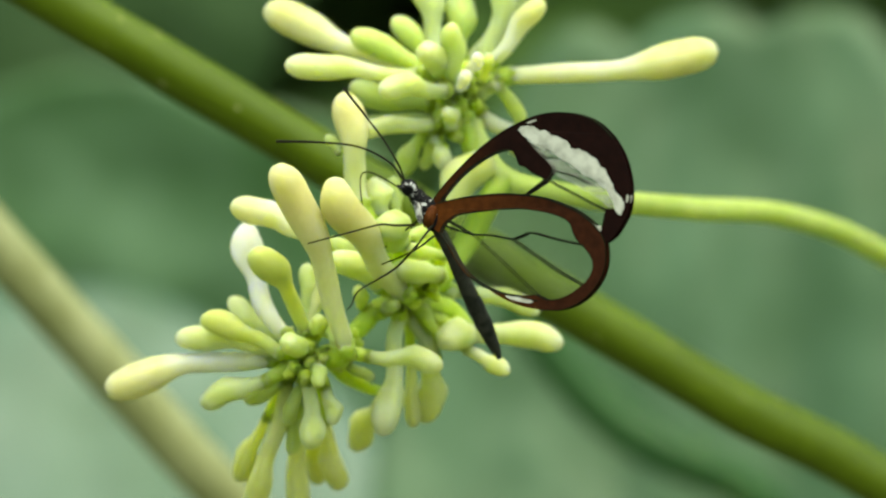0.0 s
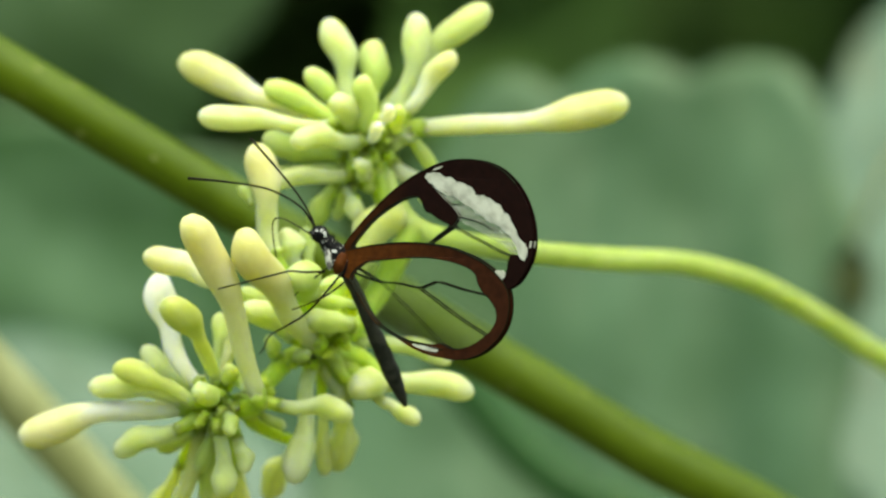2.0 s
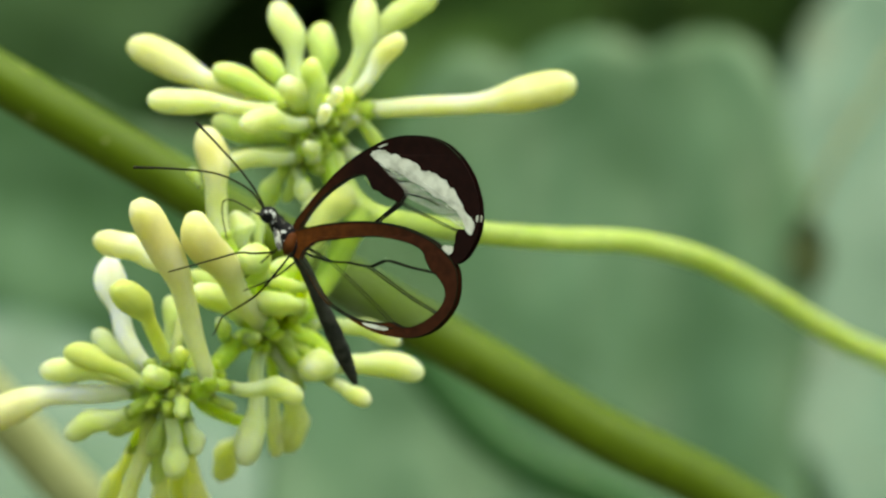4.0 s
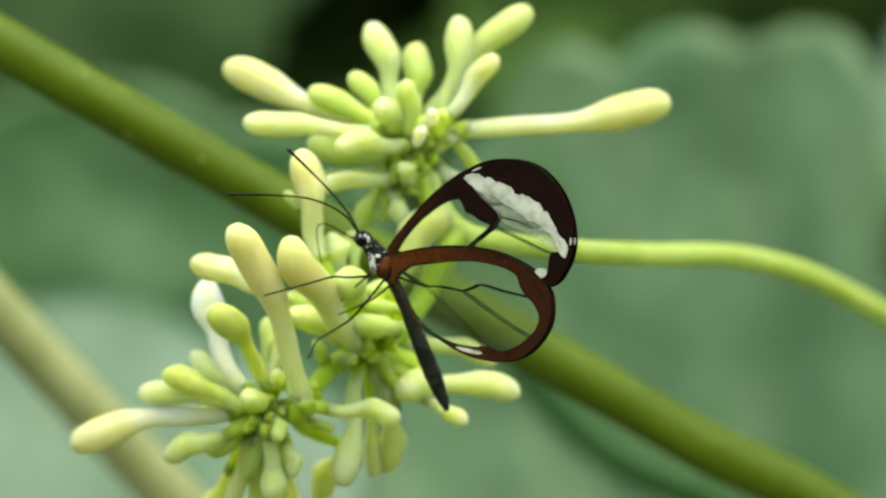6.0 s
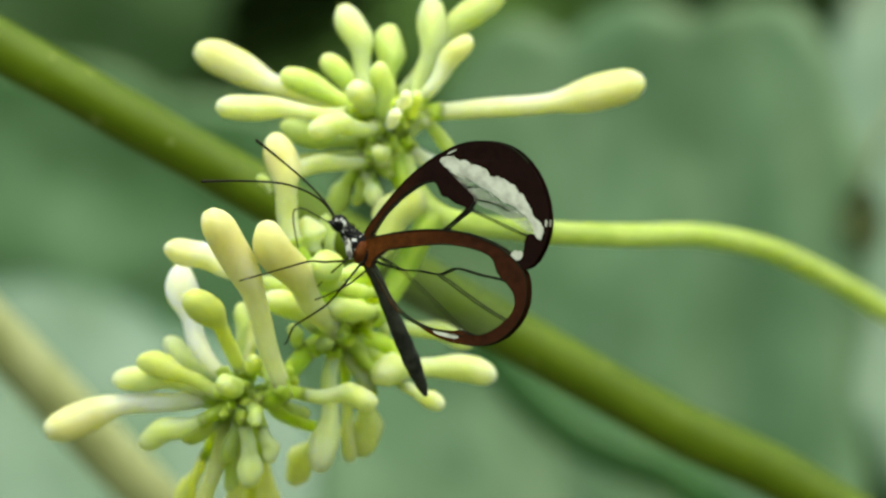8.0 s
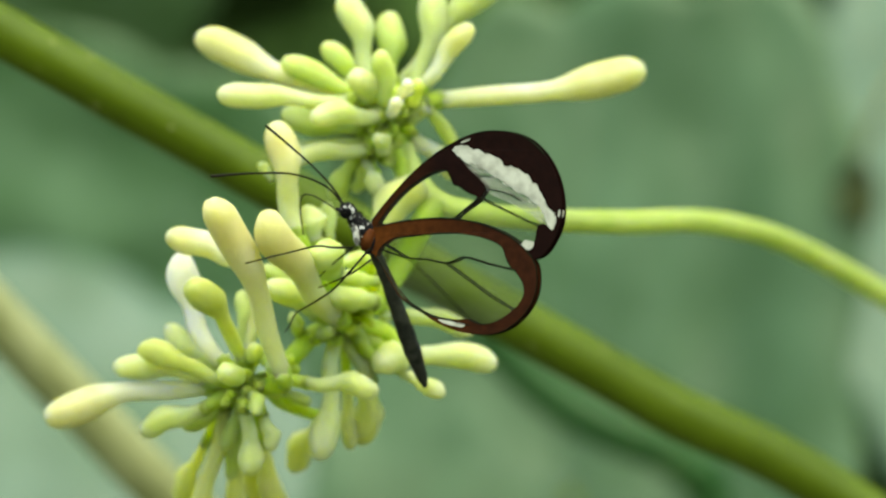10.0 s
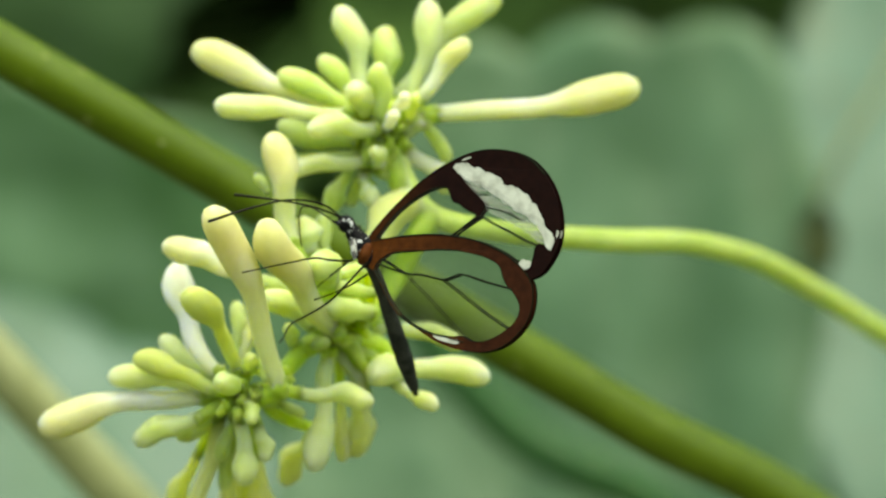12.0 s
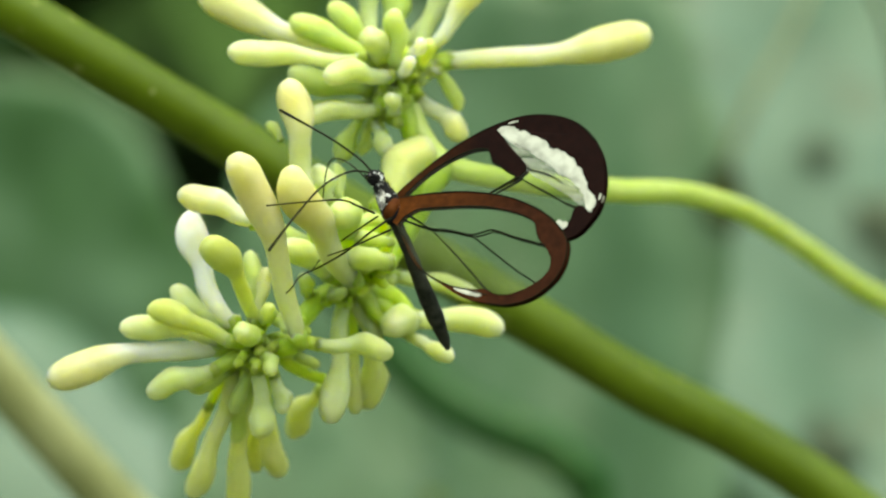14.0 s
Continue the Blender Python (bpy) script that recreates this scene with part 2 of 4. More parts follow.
def part(name, bm, mat, parent=None, label="", m=None):
    me = bpy.data.meshes.new(name)
    bm.to_mesh(me)
    bm.free()
    me.materials.append(mat)
    for p in me.polygons:
        p.use_smooth = True
    ob = new(name, me)
    if parent:
        ob.parent = parent
    if m is not None:
        ob.matrix_basis = m
    if label:
        tagged(ob, label)
    return ob


def thing(name, label, category, m=None, group="", kind=""):
    ob = new(name)
    ob.empty_display_size = 0.01
    if m is not None:
        ob.matrix_basis = m
    return tagged(ob, label, category, group, kind)


def spline(pts, steps, closed=False):
    """A smooth run through control points."""
    pts = [Vector(p) for p in pts]
    n, run = len(pts), []
    for i in range(n if closed else n - 1):
        a, b, c, d = ((pts[(i + k) % n] if closed else pts[min(max(i + k, 0), n - 1)]) for k in (-1, 0, 1, 2))
        for s in range(steps):
            u = s / steps
            run.append(0.5 * (2 * b + (c - a) * u + (2 * a - 5 * b + 4 * c - d) * u * u + (3 * b - a - 3 * c + d) * u ** 3))
    if not closed:
        run.append(pts[-1])
    return run


def sweep(path, radius, sides=10, wobble=0.0):
    """A tube along a path, radius(0..1), with rounded ends."""
    bm = bmesh.new()
    rings, n, up = [], len(path), Vector((0.31, 0.2, 0.93))
    for i, p in enumerate(path):
        d = (path[min(i + 1, n - 1)] - path[max(i - 1, 0)]).normalized()
        s = d.cross(up).normalized()
        q = s.cross(d).normalized()
        r = radius(i / (n - 1))
        ring = []
        for k in range(sides):
            a = 2 * math.pi * k / sides
            w = 1 + wobble * noise.noise(p * 60 + Vector((k * 0.7, 0, 0)))
            ring.append(bm.verts.new(p + (s * math.cos(a) + q * math.sin(a)) * r * w))
        rings.append(ring)
    for a, b in zip(rings, rings[1:]):
        for k in range(sides):
            bm.faces.new((a[k], a[(k + 1) % sides], b[(k + 1) % sides], b[k]))
    for ring, end, out in ((rings[0], path[0], path[0] - path[1]), (rings[-1], path[-1], path[-1] - path[-2])):
        tip = bm.verts.new(end + out.normalized() * radius(0 if end is path[0] else 1) * 0.6)
        for k in range(sides):
            bm.faces.new((ring[k], ring[(k + 1) % sides], tip))
    bmesh.ops.recalc_face_normals(bm, faces=bm.faces)
    return bm


# ---- ground ----
def ground():
    bm = bmesh.new()
    bmesh.ops.create_grid(bm, x_segments=60, y_segments=60, size=1.0)
    for v in bm.verts:
        r = v.co.length
        v.co = v.co * (1 + 400 * r ** 4)
        v.co.z = 0.02 * noise.noise(v.co * 1.3) if r < 0.7 else 0
    return tagged(part("ground", bm, SOIL), "unseen brown soil under the plants, toned to bounce light", "ground", kind="structure")


ground()


# ---- leaf stalks ----
def stalk(name, label, pts, r0, r1, mat, foot, specks=0):
    t = thing(name, label, "plant stalk", Matrix.Translation(world_mm(pts[0])))
    path = [world_mm(p) - world_mm(pts[0]) for p in pts] + [Vector(p) - world_mm(pts[0]) for p in foot]
    line = spline(path, 14)
    part("stem", sweep(line, lambda u: (r0 + (r1 - r0) * u) / 1000, 22, 0.05), mat, t)
    rng = random.Random(len(label))
    for _ in range(specks):
        i = rng.randrange(8, len(pts) * 14 - 16)
        d = (line[i + 1] - line[i]).normalized()
        side = d.cross(Vector((0, 1, 0))).normalized()
        a = rng.uniform(-1.2, 1.2)
        out = (Vector((0, -1, 0)) * math.cos(a) + side * math.sin(a)).normalized()
        rr = (r0 + (r1 - r0) * i / len(line)) / 1000
        s = rng.uniform(0.25, 0.5) / 1000
        bm = bmesh.new()
        bmesh.ops.create_icosphere(bm, subdivisions=2, radius=s)
        m = Matrix((d, out.cross(d), out)).transposed().to_4x4()
        for v in bm.verts:
            v.co = m @ Vector((v.co.x * 1.7, v.co.y, v.co.z * 0.45))
        part("speck", bm, SPECK, t, "", Matrix.Translation(line[i] + out * rr * 0.99))
    return t


PEDUNCLE = [(-0.5, 3.0, 15.9), (1.0, 2.0, 12.0), (4.0, 1.0, 8.3), (9.9, 2.0, 6.5), (22.3, 17.8, 5.3), (32.7, 34.9, 4.8), (43.4, 52.9, 4.7), (54.2, 71.6, 2.6), (65.2, 90.3, -1.9), (79.8, 110.4, -9.9), (97.0, 131.0, -17.7)]
UPPER_RACHIS = [(-2.9, 6.0, 24.8), (-2.4, 3.0, 21.6), (-1.6, 3.0, 17.9), (-0.6, 2.0, 13.7), (0.2, 2.0, 11.6)]
MIDDLE_RACHIS = [(4.4, 1.0, 8.0), (2.0, 0.0, 5.0), (-0.3, 1.0, 0.6), (-3.1, 0.0, -3.6), (-6.3, -3.0, -6.8), (-9.1, -4.0, -8.5), (-12.8, -5.0, -9.7), (-15.4, -7.0, -12.4), (-18.4, -9.0, -15.6), (-22.2, -11.0, -16.9), (-23.9, -13.0, -17.1)]
SIDE_RACHIS = [(-10.1, -5.0, -8.8), (-7.7, -4.0, -9.9), (-5.5, -3.0, -12.6), (-4.1, -2.0, -13.8)]
LEFT_RACHIS = [(-9.3, -6.0, -8.3), (-10.8, -9.0, -6.7), (-12.9, -10.0, -3.9), (-14.6, -11.0, -0.8)]
DEEP_RACHIS = [(-19.4, -9.0, -16.2), (-17.9, -7.0, -18.7), (-14.9, -3.0, -20.4), (-12.2, 0.0, -21.3)]
LOW_RACHIS = [(-22.2, -11.0, -16.9), (-22.7, -8.0, -20.1), (-23.1, -4.0, -22.9)]
STALK = [(-120.0, 18.1, 69.1), (-85.0, 31.2, 48.7), (-57.0, 41.7, 32.4), (-20.0, 55.5, 10.8), (10.0, 66.8, -6.7), (38.0, 77.2, -23.1), (80.0, 93.0, -47.6)]
BACK_STALK = [(-130.0, 115.1, 58.5), (-100.0, 135.3, 24.0), (-77.0, 150.8, -2.5), (-50.0, 169.0, -33.5), (-25.0, 185.8, -62.3)]
VINE = [(8.0, 333.0, -7.5), (21.5, 330.0, -24.6), (30.4, 328.0, -32.9), (41.5, 325.0, -39.4), (51.8, 325.0, -43.4), (57.6, 325.0, -48.5), (61.3, 327.0, -55.5)]

thick_stalk = stalk("leaf_stalk", "thick green leaf stalk with pale specks behind the flowers", STALK, 3.7, 4.4, STEM,
      [(0.20, 0.12, 1.06), (0.34, 0.13, 0.80), (0.40, 0.13, 0.4), (0.41, 0.13, -0.03)], 10)
bm = bmesh.new()
bmesh.ops.create_icosphere(bm, subdivisions=3, radius=0.00062)
part("nodule", bm, PALE_STEM, thick_stalk, "small pale nodule", Matrix.Translation((0.0852, 0.0284, -0.0497)))
stalk("leaf_stalk", "pale olive leaf stalk running down behind the flowers", BACK_STALK, 4.4, 5.0, PALE_STEM,
      [(0.02, 0.20, 1.08), (0.08, 0.21, 0.95), (0.15, 0.21, 0.6), (0.18, 0.21, -0.03)], 8)
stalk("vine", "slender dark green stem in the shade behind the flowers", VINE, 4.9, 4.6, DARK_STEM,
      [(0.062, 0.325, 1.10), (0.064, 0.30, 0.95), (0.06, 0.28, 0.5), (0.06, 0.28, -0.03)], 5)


# ---- flower branch ----
branch = thing("flower_branch", "pale green flower branch crowded with long waxy buds", "flowers",
               Matrix.Translation((0, 0, EYE_LEVEL)))


def rachis(name, pts, r0, r1, mat, extra=(), label=""):
    path = spline([mm(p) for p in pts] + [Vector(p) - Vector((0, 0, EYE_LEVEL)) for p in extra], 10)
    part(name, sweep(path, lambda u: (r0 + (r1 - r0) * u) / 1000, 14, 0.10), mat, branch, label)


rachis("peduncle", PEDUNCLE, 1.5, 2.05, GREEN_STEM, [(0.16, 0.16, 1.145), (0.24, 0.17, 0.98), (0.30, 0.18, 0.75), (0.33, 0.18, 0.4), (0.34, 0.18, -0.02)], "smooth light green flower stalk")
rachis("branchlet", UPPER_RACHIS, 1.2, 1.7, CALYX)
rachis("branchlet", MIDDLE_RACHIS, 1.9, 1.0, CALYX)
rachis("branchlet", SIDE_RACHIS, 1.0, 0.8, CALYX)
rachis("branchlet", LEFT_RACHIS, 1.4, 1.0, CALYX)
rachis("branchlet", DEEP_RACHIS, 1.0, 0.8, CALYX)
rachis("branchlet", LOW_RACHIS, 1.3, 0.9, CALYX)


def bud(base, tip, r, mat, bend, tube, slim, label):
    """A bud on its tube: r is the half width of its head; tube that of its tube, as a share of r; slim where the head begins."""
    a, b = mm(base), mm(tip)
    axis = b - a
    length = axis.length
    z = axis.normalized()
    up = Vector((0, 0, 1)) if abs(z.z) < 0.9 else Vector((1, 0, 0))
    y = z.cross(up).normalized()
    x = y.cross(z).normalized()
    m = Matrix.Translation(a) @ Matrix((x, y, z)).transposed().to_4x4()
    r = r / 1000
    cap = min(0.6, 1.75 * r / length)
    bm = bmesh.new()
    rings, sides, steps = [], 16, 22
    turn = random.uniform(0, 6.28)
    for i in range(steps):
        u = i / (steps - 1)
        u = 1 - (1 - u) ** 1.35
        foot = tube * (0.80 + 0.20 * min(1, u / 0.3))
        k = min(1, max(0, (u - slim) / (0.50 * (1 - slim))))
        rr = foot + (1 - foot) * (k * k * (3 - 2 * k))
        if u > 1 - cap:
            e = (u - 1 + cap) / cap
            rr *= math.sqrt(max(0.0, 1 - e ** 2.1)) * 0.985 + 0.015 * (1 - e)
        off = bend * length * 4 * u * (1 - u)
        sway = r * 0.5 * u * (1 - u) * 4 * Vector((noise.noise(Vector((u * 2.6, turn, 1))), noise.noise(Vector((u * 2.6, turn, 5)))))
        ring = []
        for j in range(sides):
            q = 2 * math.pi * j / sides
            lobe = 1 + 0.045 * math.cos(5 * q + 2.2 * u + turn) * min(1, 2.5 * u) + 0.06 * noise.noise(Vector((math.cos(q), math.sin(q) + u * 3, turn)))
            ring.append(bm.verts.new((math.cos(q) * r * rr * lobe + off + sway.x, math.sin(q) * r * rr * lobe + sway.y, u * length)))
        rings.append(ring)
    for p, q in zip(rings, rings[1:]):
        for j in range(sides):
            bm.faces.new((p[j], p[(j + 1) % sides], q[(j + 1) % sides], q[j]))
    bm.faces.new(rings[0][::-1])
    bm.faces.new(rings[-1])
    bmesh.ops.recalc_face_normals(bm, faces=bm.faces)
    ob = part("bud", bm, mat, branch, label, m)
    # the small cup of sepals at the foot
    bm = bmesh.new()
    rings = []
    for u, w in ((-0.02, 0.5), (0.0, 0.95), (0.04, 1.12), (0.08, 1.15), (0.075, 1.02)):
        rings.append([bm.verts.new((math.cos(c) * r * tube * 0.86 * w, math.sin(c) * r * tube * 0.86 * w, u * length + (0.012 * length * math.cos(5 * c) if u > 0.05 else 0)))
                      for c in (2 * math.pi * j / 10 for j in range(10))])
    for p, q in zip(rings, rings[1:]):
        for j in range(10):
            bm.faces.new((p[j], p[(j + 1) % 10], q[(j + 1) % 10], q[j]))
    bm.faces.new(rings[0][::-1])
    part("calyx", bm, CALYX, ob)
    # the short stalk from the heart of the cluster
    heart = mm(HEART)
    gap = (a - heart).length
    if 0.002 < gap < 0.016:
        knee = heart.lerp(a, 0.55) + Vector((0, 0, 0.10 * gap)) - z * gap * 0.15
        foot = max(0.0006, min(0.0013, r * tube * 0.9))
        part("pedicel", sweep(spline([heart, knee, a + z * 0.0006], 5), lambda u: foot * (1.1 - 0.1 * u), 8, 0.1), CALYX, branch)


def cream_bud(base, tip, r, bend=0.0, tube=0.5, slim=0.45):
    bud(base, tip, r, CREAM_BUD, bend, tube, slim, "creamy white long bud")


def white_bud(base, tip, r, bend=0.0, tube=0.5, slim=0.45):
    bud(base, tip, r, WHITE_BUD, bend, tube, slim, "white bud close to opening")


def yellow_bud(base, tip, r, bend=0.0, tube=0.5, slim=0.4):
    bud(base, tip, r, YELLOW_BUD, bend, tube, slim, "pale yellow long bud")


def lime_bud(base, tip, r, bend=0.0, tube=0.5, slim=0.4):
    bud(base, tip, r, LIME_BUD, bend, tube, slim, "yellowish green hanging bud")


def pale_bud(base, tip, r, bend=0.0, tube=0.5, slim=0.2):
    bud(base, tip, r, PALE_BUD, bend, tube, slim, "pale green plump bud")


def olive_bud(base, tip, r, bend=0.0, tube=0.5, slim=0.2):
    bud(base, tip, r, OLIVE_BUD, bend, tube, slim, "olive green plump bud")


def dull_bud(base, tip, r, bend=0.0, tube=0.5, slim=0.2):
    bud(base, tip, r, DULL_BUD, bend, tube, slim, "dull yellow ageing bud")


def green_bud(base, tip, r, bend=0.0, tube=0.5, slim=0.2):
    bud(base, tip, r, GREEN_BUD, bend, tube, slim, "light green young bud")


def knobs(centre, axis, count, spread, seed):
    """Tiny buds that crowd the heart of a cluster."""
    rng = random.Random(seed)
    for _ in range(count):
        d = Vector((rng.gauss(0, 1), rng.gauss(-0.5, 0.7), rng.gauss(0, 1))).normalized()
        a = Vector(centre) + Vector(axis) * rng.uniform(-1, 1) + d * spread * 0.35
        bud(a, a + d * rng.uniform(0.7, 1.15) * spread, rng.uniform(0.55, 0.95), KNOB_BUD, 0, 0.75, 0.2, "tiny fresh green bud")


# lower cluster
HEART = (-22.3, -10.0, -16.8)
cream_bud((-25.6, -11.0, -16.4), (-50.2, -2.5, -21.1), 2.44, bend=0.03, tube=0.57, slim=0.52)
pale_bud((-27.3, -12.0, -19.5), (-36.8, -8.5, -22.9), 1.66, bend=0.02, tube=0.67, slim=0.15)
green_bud((-25.4, -9.0, -19.6), (-31.0, -5.0, -22.5), 1.14, bend=0.00, tube=0.72, slim=0.20)
pale_bud((-26.3, -12.0, -16.1), (-40.4, -6.5, -13.9), 1.74, bend=0.02, tube=0.51, slim=0.42)
olive_bud((-25.3, -14.0, -16.0), (-36.8, -11.5, -11.2), 1.81, bend=0.03, tube=0.59, slim=0.42)
pale_bud((-25.4, -9.0, -14.5), (-33.3, -3.0, -8.6), 1.52, bend=0.00, tube=0.67, slim=0.35)
white_bud((-25.1, -11.0, -14.0), (-31.1, -7.0, 1.8), 2.28, bend=-0.09, tube=0.59, slim=0.50)
olive_bud((-22.3, -13.0, -13.4), (-29.1, -22.0, -2.1), 2.30, bend=0.05, tube=0.45, slim=0.50)
yellow_bud((-16.6, -17.0, -16.3), (-25.9, -32.0, 8.9), 2.34, bend=0.05, tube=0.62, slim=0.45)
green_bud((-22.5, -8.0, -12.3), (-22.7, -4.0, -3.7), 1.29, bend=0.00, tube=0.69, slim=0.35)
lime_bud((-21.7, -9.0, -13.1), (-20.5, -6.0, -5.9), 1.03, bend=-0.04, tube=0.69, slim=0.35)
green_bud((-22.8, -13.0, -15.6), (-24.6, -23.0, -14.3), 1.48, bend=0.00, tube=0.82, slim=0.10)
pale_bud((-22.2, -14.0, -19.5), (-21.7, -12.5, -28.9), 1.88, bend=0.02, tube=0.57, slim=0.45)
pale_bud((-19.9, -13.0, -20.3), (-18.6, -13.0, -25.5), 1.28, bend=0.03, tube=0.69, slim=0.25)
green_bud((-20.9, -14.0, -16.8), (-20.5, -19.0, -20.0), 1.04, bend=0.00, tube=0.87, slim=0.10)
green_bud((-23.2, -11.0, -19.6), (-25.3, -8.0, -25.6), 1.06, bend=-0.05, tube=0.72, slim=0.25)
green_bud((-23.0, -8.0, -21.6), (-24.8, -3.0, -29.7), 1.07, bend=0.00, tube=0.69, slim=0.30)
lime_bud((-25.0, -8.0, -19.1), (-30.6, 2.5, -37.3), 1.71, bend=-0.06, tube=0.67, slim=0.58)
lime_bud((-27.9, -1.0, -24.3), (-32.5, 9.5, -33.6), 1.58, bend=0.00, tube=0.52, slim=0.35)
lime_bud((-23.4, -4.0, -22.1), (-24.3, 6.0, -39.8), 1.65, bend=0.00, tube=0.67, slim=0.45)
lime_bud((-20.4, -3.0, -24.5), (-18.5, 7.0, -34.7), 1.65, bend=0.00, tube=0.57, slim=0.30)
dull_bud((-22.1, 1.0, -25.0), (-21.4, 10.0, -34.1), 1.35, bend=0.00, tube=0.67, slim=0.35)
lime_bud((-12.5, 3.0, -22.4), (-16.5, 11.0, -29.4), 1.81, bend=0.05, tube=0.57, slim=0.25)
green_bud((-19.8, -13.0, -12.3), (-18.2, -18.0, -14.3), 0.97, bend=0.00, tube=0.87, slim=0.10)
green_bud((-21.6, -12.0, -13.2), (-20.5, -17.0, -11.1), 1.12, bend=0.00, tube=0.87, slim=0.10)
green_bud((-17.1, -8.0, -17.4), (-13.4, -6.0, -19.3), 0.76, bend=0.00, tube=0.87, slim=0.20)
green_bud((-18.6, -9.0, -16.2), (-15.0, -8.0, -14.2), 0.83, bend=0.00, tube=0.87, slim=0.20)
pale_bud((-14.5, -12.0, -16.2), (-4.0, -14.5, -17.4), 1.65, bend=0.03, tube=0.62, slim=0.35)
# middle cluster
HEART = (-9.1, -5.0, -8.5)
pale_bud((-9.8, -4.0, -10.0), (-12.3, -9.5, -27.0), 2.04, bend=0.00, tube=0.57, slim=0.50)
lime_bud((-5.4, -1.0, -15.7), (-6.7, 3.0, -25.4), 2.15, bend=0.03, tube=0.62, slim=0.25)
lime_bud((-8.5, -1.0, -16.5), (-8.2, 1.0, -26.1), 1.07, bend=0.00, tube=0.77, slim=0.30)
pale_bud((-8.9, -3.0, -10.0), (-5.2, -2.0, -16.6), 1.14, bend=0.00, tube=0.87, slim=0.20)
pale_bud((-7.7, -2.0, -8.7), (-4.1, -1.0, -15.1), 1.07, bend=0.05, tube=0.87, slim=0.20)
pale_bud((-0.2, 1.0, -13.1), (-4.1, -7.0, -13.8), 2.12, bend=0.00, tube=0.82, slim=0.10)
pale_bud((-2.6, 0.0, -13.0), (12.4, 1.0, -14.4), 1.92, bend=0.03, tube=0.69, slim=0.33)
pale_bud((-1.6, 0.0, -14.8), (4.9, -4.0, -18.4), 1.29, bend=0.00, tube=0.67, slim=0.45)
pale_bud((-2.9, 5.0, -7.1), (9.2, 6.0, -10.1), 1.31, bend=0.03, tube=0.82, slim=0.30)
green_bud((-3.5, 3.0, -9.5), (-2.5, 3.0, -6.9), 0.85, bend=0.00, tube=0.87, slim=0.20)
yellow_bud((-9.4, -14.0, -7.7), (-18.8, -30.0, 7.0), 2.56, bend=-0.05, tube=0.65, slim=0.40)
green_bud((-10.1, -14.0, -0.8), (-12.0, -24.0, 1.6), 2.14, bend=0.00, tube=0.87, slim=0.10)
green_bud((-4.0, -14.0, -5.3), (-11.0, -18.0, -4.5), 1.64, bend=0.02, tube=0.77, slim=0.20)
green_bud((-3.8, -11.0, -2.6), (-9.4, -15.0, -1.8), 1.05, bend=0.00, tube=0.77, slim=0.20)
green_bud((-4.3, -8.0, 0.7), (-8.7, -12.0, 0.1), 0.98, bend=0.00, tube=0.77, slim=0.20)
pale_bud((-12.2, -10.0, -7.1), (-19.4, -14.0, -2.8), 1.80, bend=0.02, tube=0.69, slim=0.25)
green_bud((-13.5, -7.0, -3.1), (-20.1, -7.0, -0.6), 1.21, bend=0.00, tube=0.69, slim=0.25)
pale_bud((-12.3, -7.0, 2.6), (-13.8, -7.0, 8.0), 1.89, bend=0.00, tube=0.72, slim=0.25)
green_bud((-10.5, -4.0, 3.0), (-11.1, -2.0, 8.3), 1.07, bend=0.00, tube=0.72, slim=0.30)
yellow_bud((-15.2, -9.0, 3.8), (-17.8, -9.5, 19.5), 2.34, bend=0.00, tube=0.65, slim=0.45)
green_bud((-18.4, -4.0, 11.2), (-20.3, -2.5, 13.8), 0.84, bend=0.00, tube=0.67, slim=0.30)
cream_bud((-22.0, -14.0, 0.0), (-32.8, -13.0, 4.1), 1.89, bend=0.03, tube=0.69, slim=0.25)
lime_bud((-5.3, -4.0, 1.3), (1.8, 1.0, 11.6), 2.82, bend=0.04, tube=0.67, slim=0.25)
green_bud((-14.6, -6.0, -10.3), (-15.8, -8.0, -6.7), 1.06, bend=0.00, tube=0.77, slim=0.20)
green_bud((-9.3, -8.0, -6.3), (-6.2, -12.0, -5.3), 0.98, bend=0.00, tube=0.87, slim=0.10)
green_bud((-12.4, -8.0, -9.8), (-10.0, -11.0, -9.1), 0.83, bend=0.00, tube=0.87, slim=0.10)
# upper cluster
HEART = (-2.6, 3.0, 21.6)
cream_bud((-5.3, 1.0, 21.2), (-29.3, 7.0, 31.7), 2.42, bend=-0.01, tube=0.59, slim=0.50)
pale_bud((-6.7, -3.0, 22.2), (-25.9, -7.0, 23.2), 1.76, bend=-0.01, tube=0.59, slim=0.40)
green_bud((-4.9, 0.0, 22.1), (-17.1, 0.0, 28.0), 1.77, bend=0.02, tube=0.65, slim=0.35)
green_bud((-4.7, 4.0, 22.7), (-11.4, 4.0, 30.4), 1.63, bend=0.00, tube=0.62, slim=0.35)
pale_bud((-5.1, 5.0, 23.2), (-8.5, 8.0, 37.7), 2.11, bend=0.03, tube=0.59, slim=0.42)
pale_bud((-4.3, 0.0, 22.4), (-6.8, -9.0, 25.5), 1.75, bend=0.00, tube=0.82, slim=0.10)
green_bud((-3.1, 7.0, 23.0), (-1.9, 10.0, 34.9), 2.19, bend=0.00, tube=0.62, slim=0.38)
green_bud((-2.7, -3.0, 21.1), (-3.3, -7.0, 29.0), 1.53, bend=0.00, tube=0.85, slim=0.20)
pale_bud((0.9, 6.0, 23.0), (4.1, 8.0, 38.6), 2.03, bend=0.05, tube=0.62, slim=0.45)
pale_bud((-1.3, 8.0, 23.9), (14.0, 10.0, 39.9), 2.03, bend=0.03, tube=0.59, slim=0.48)
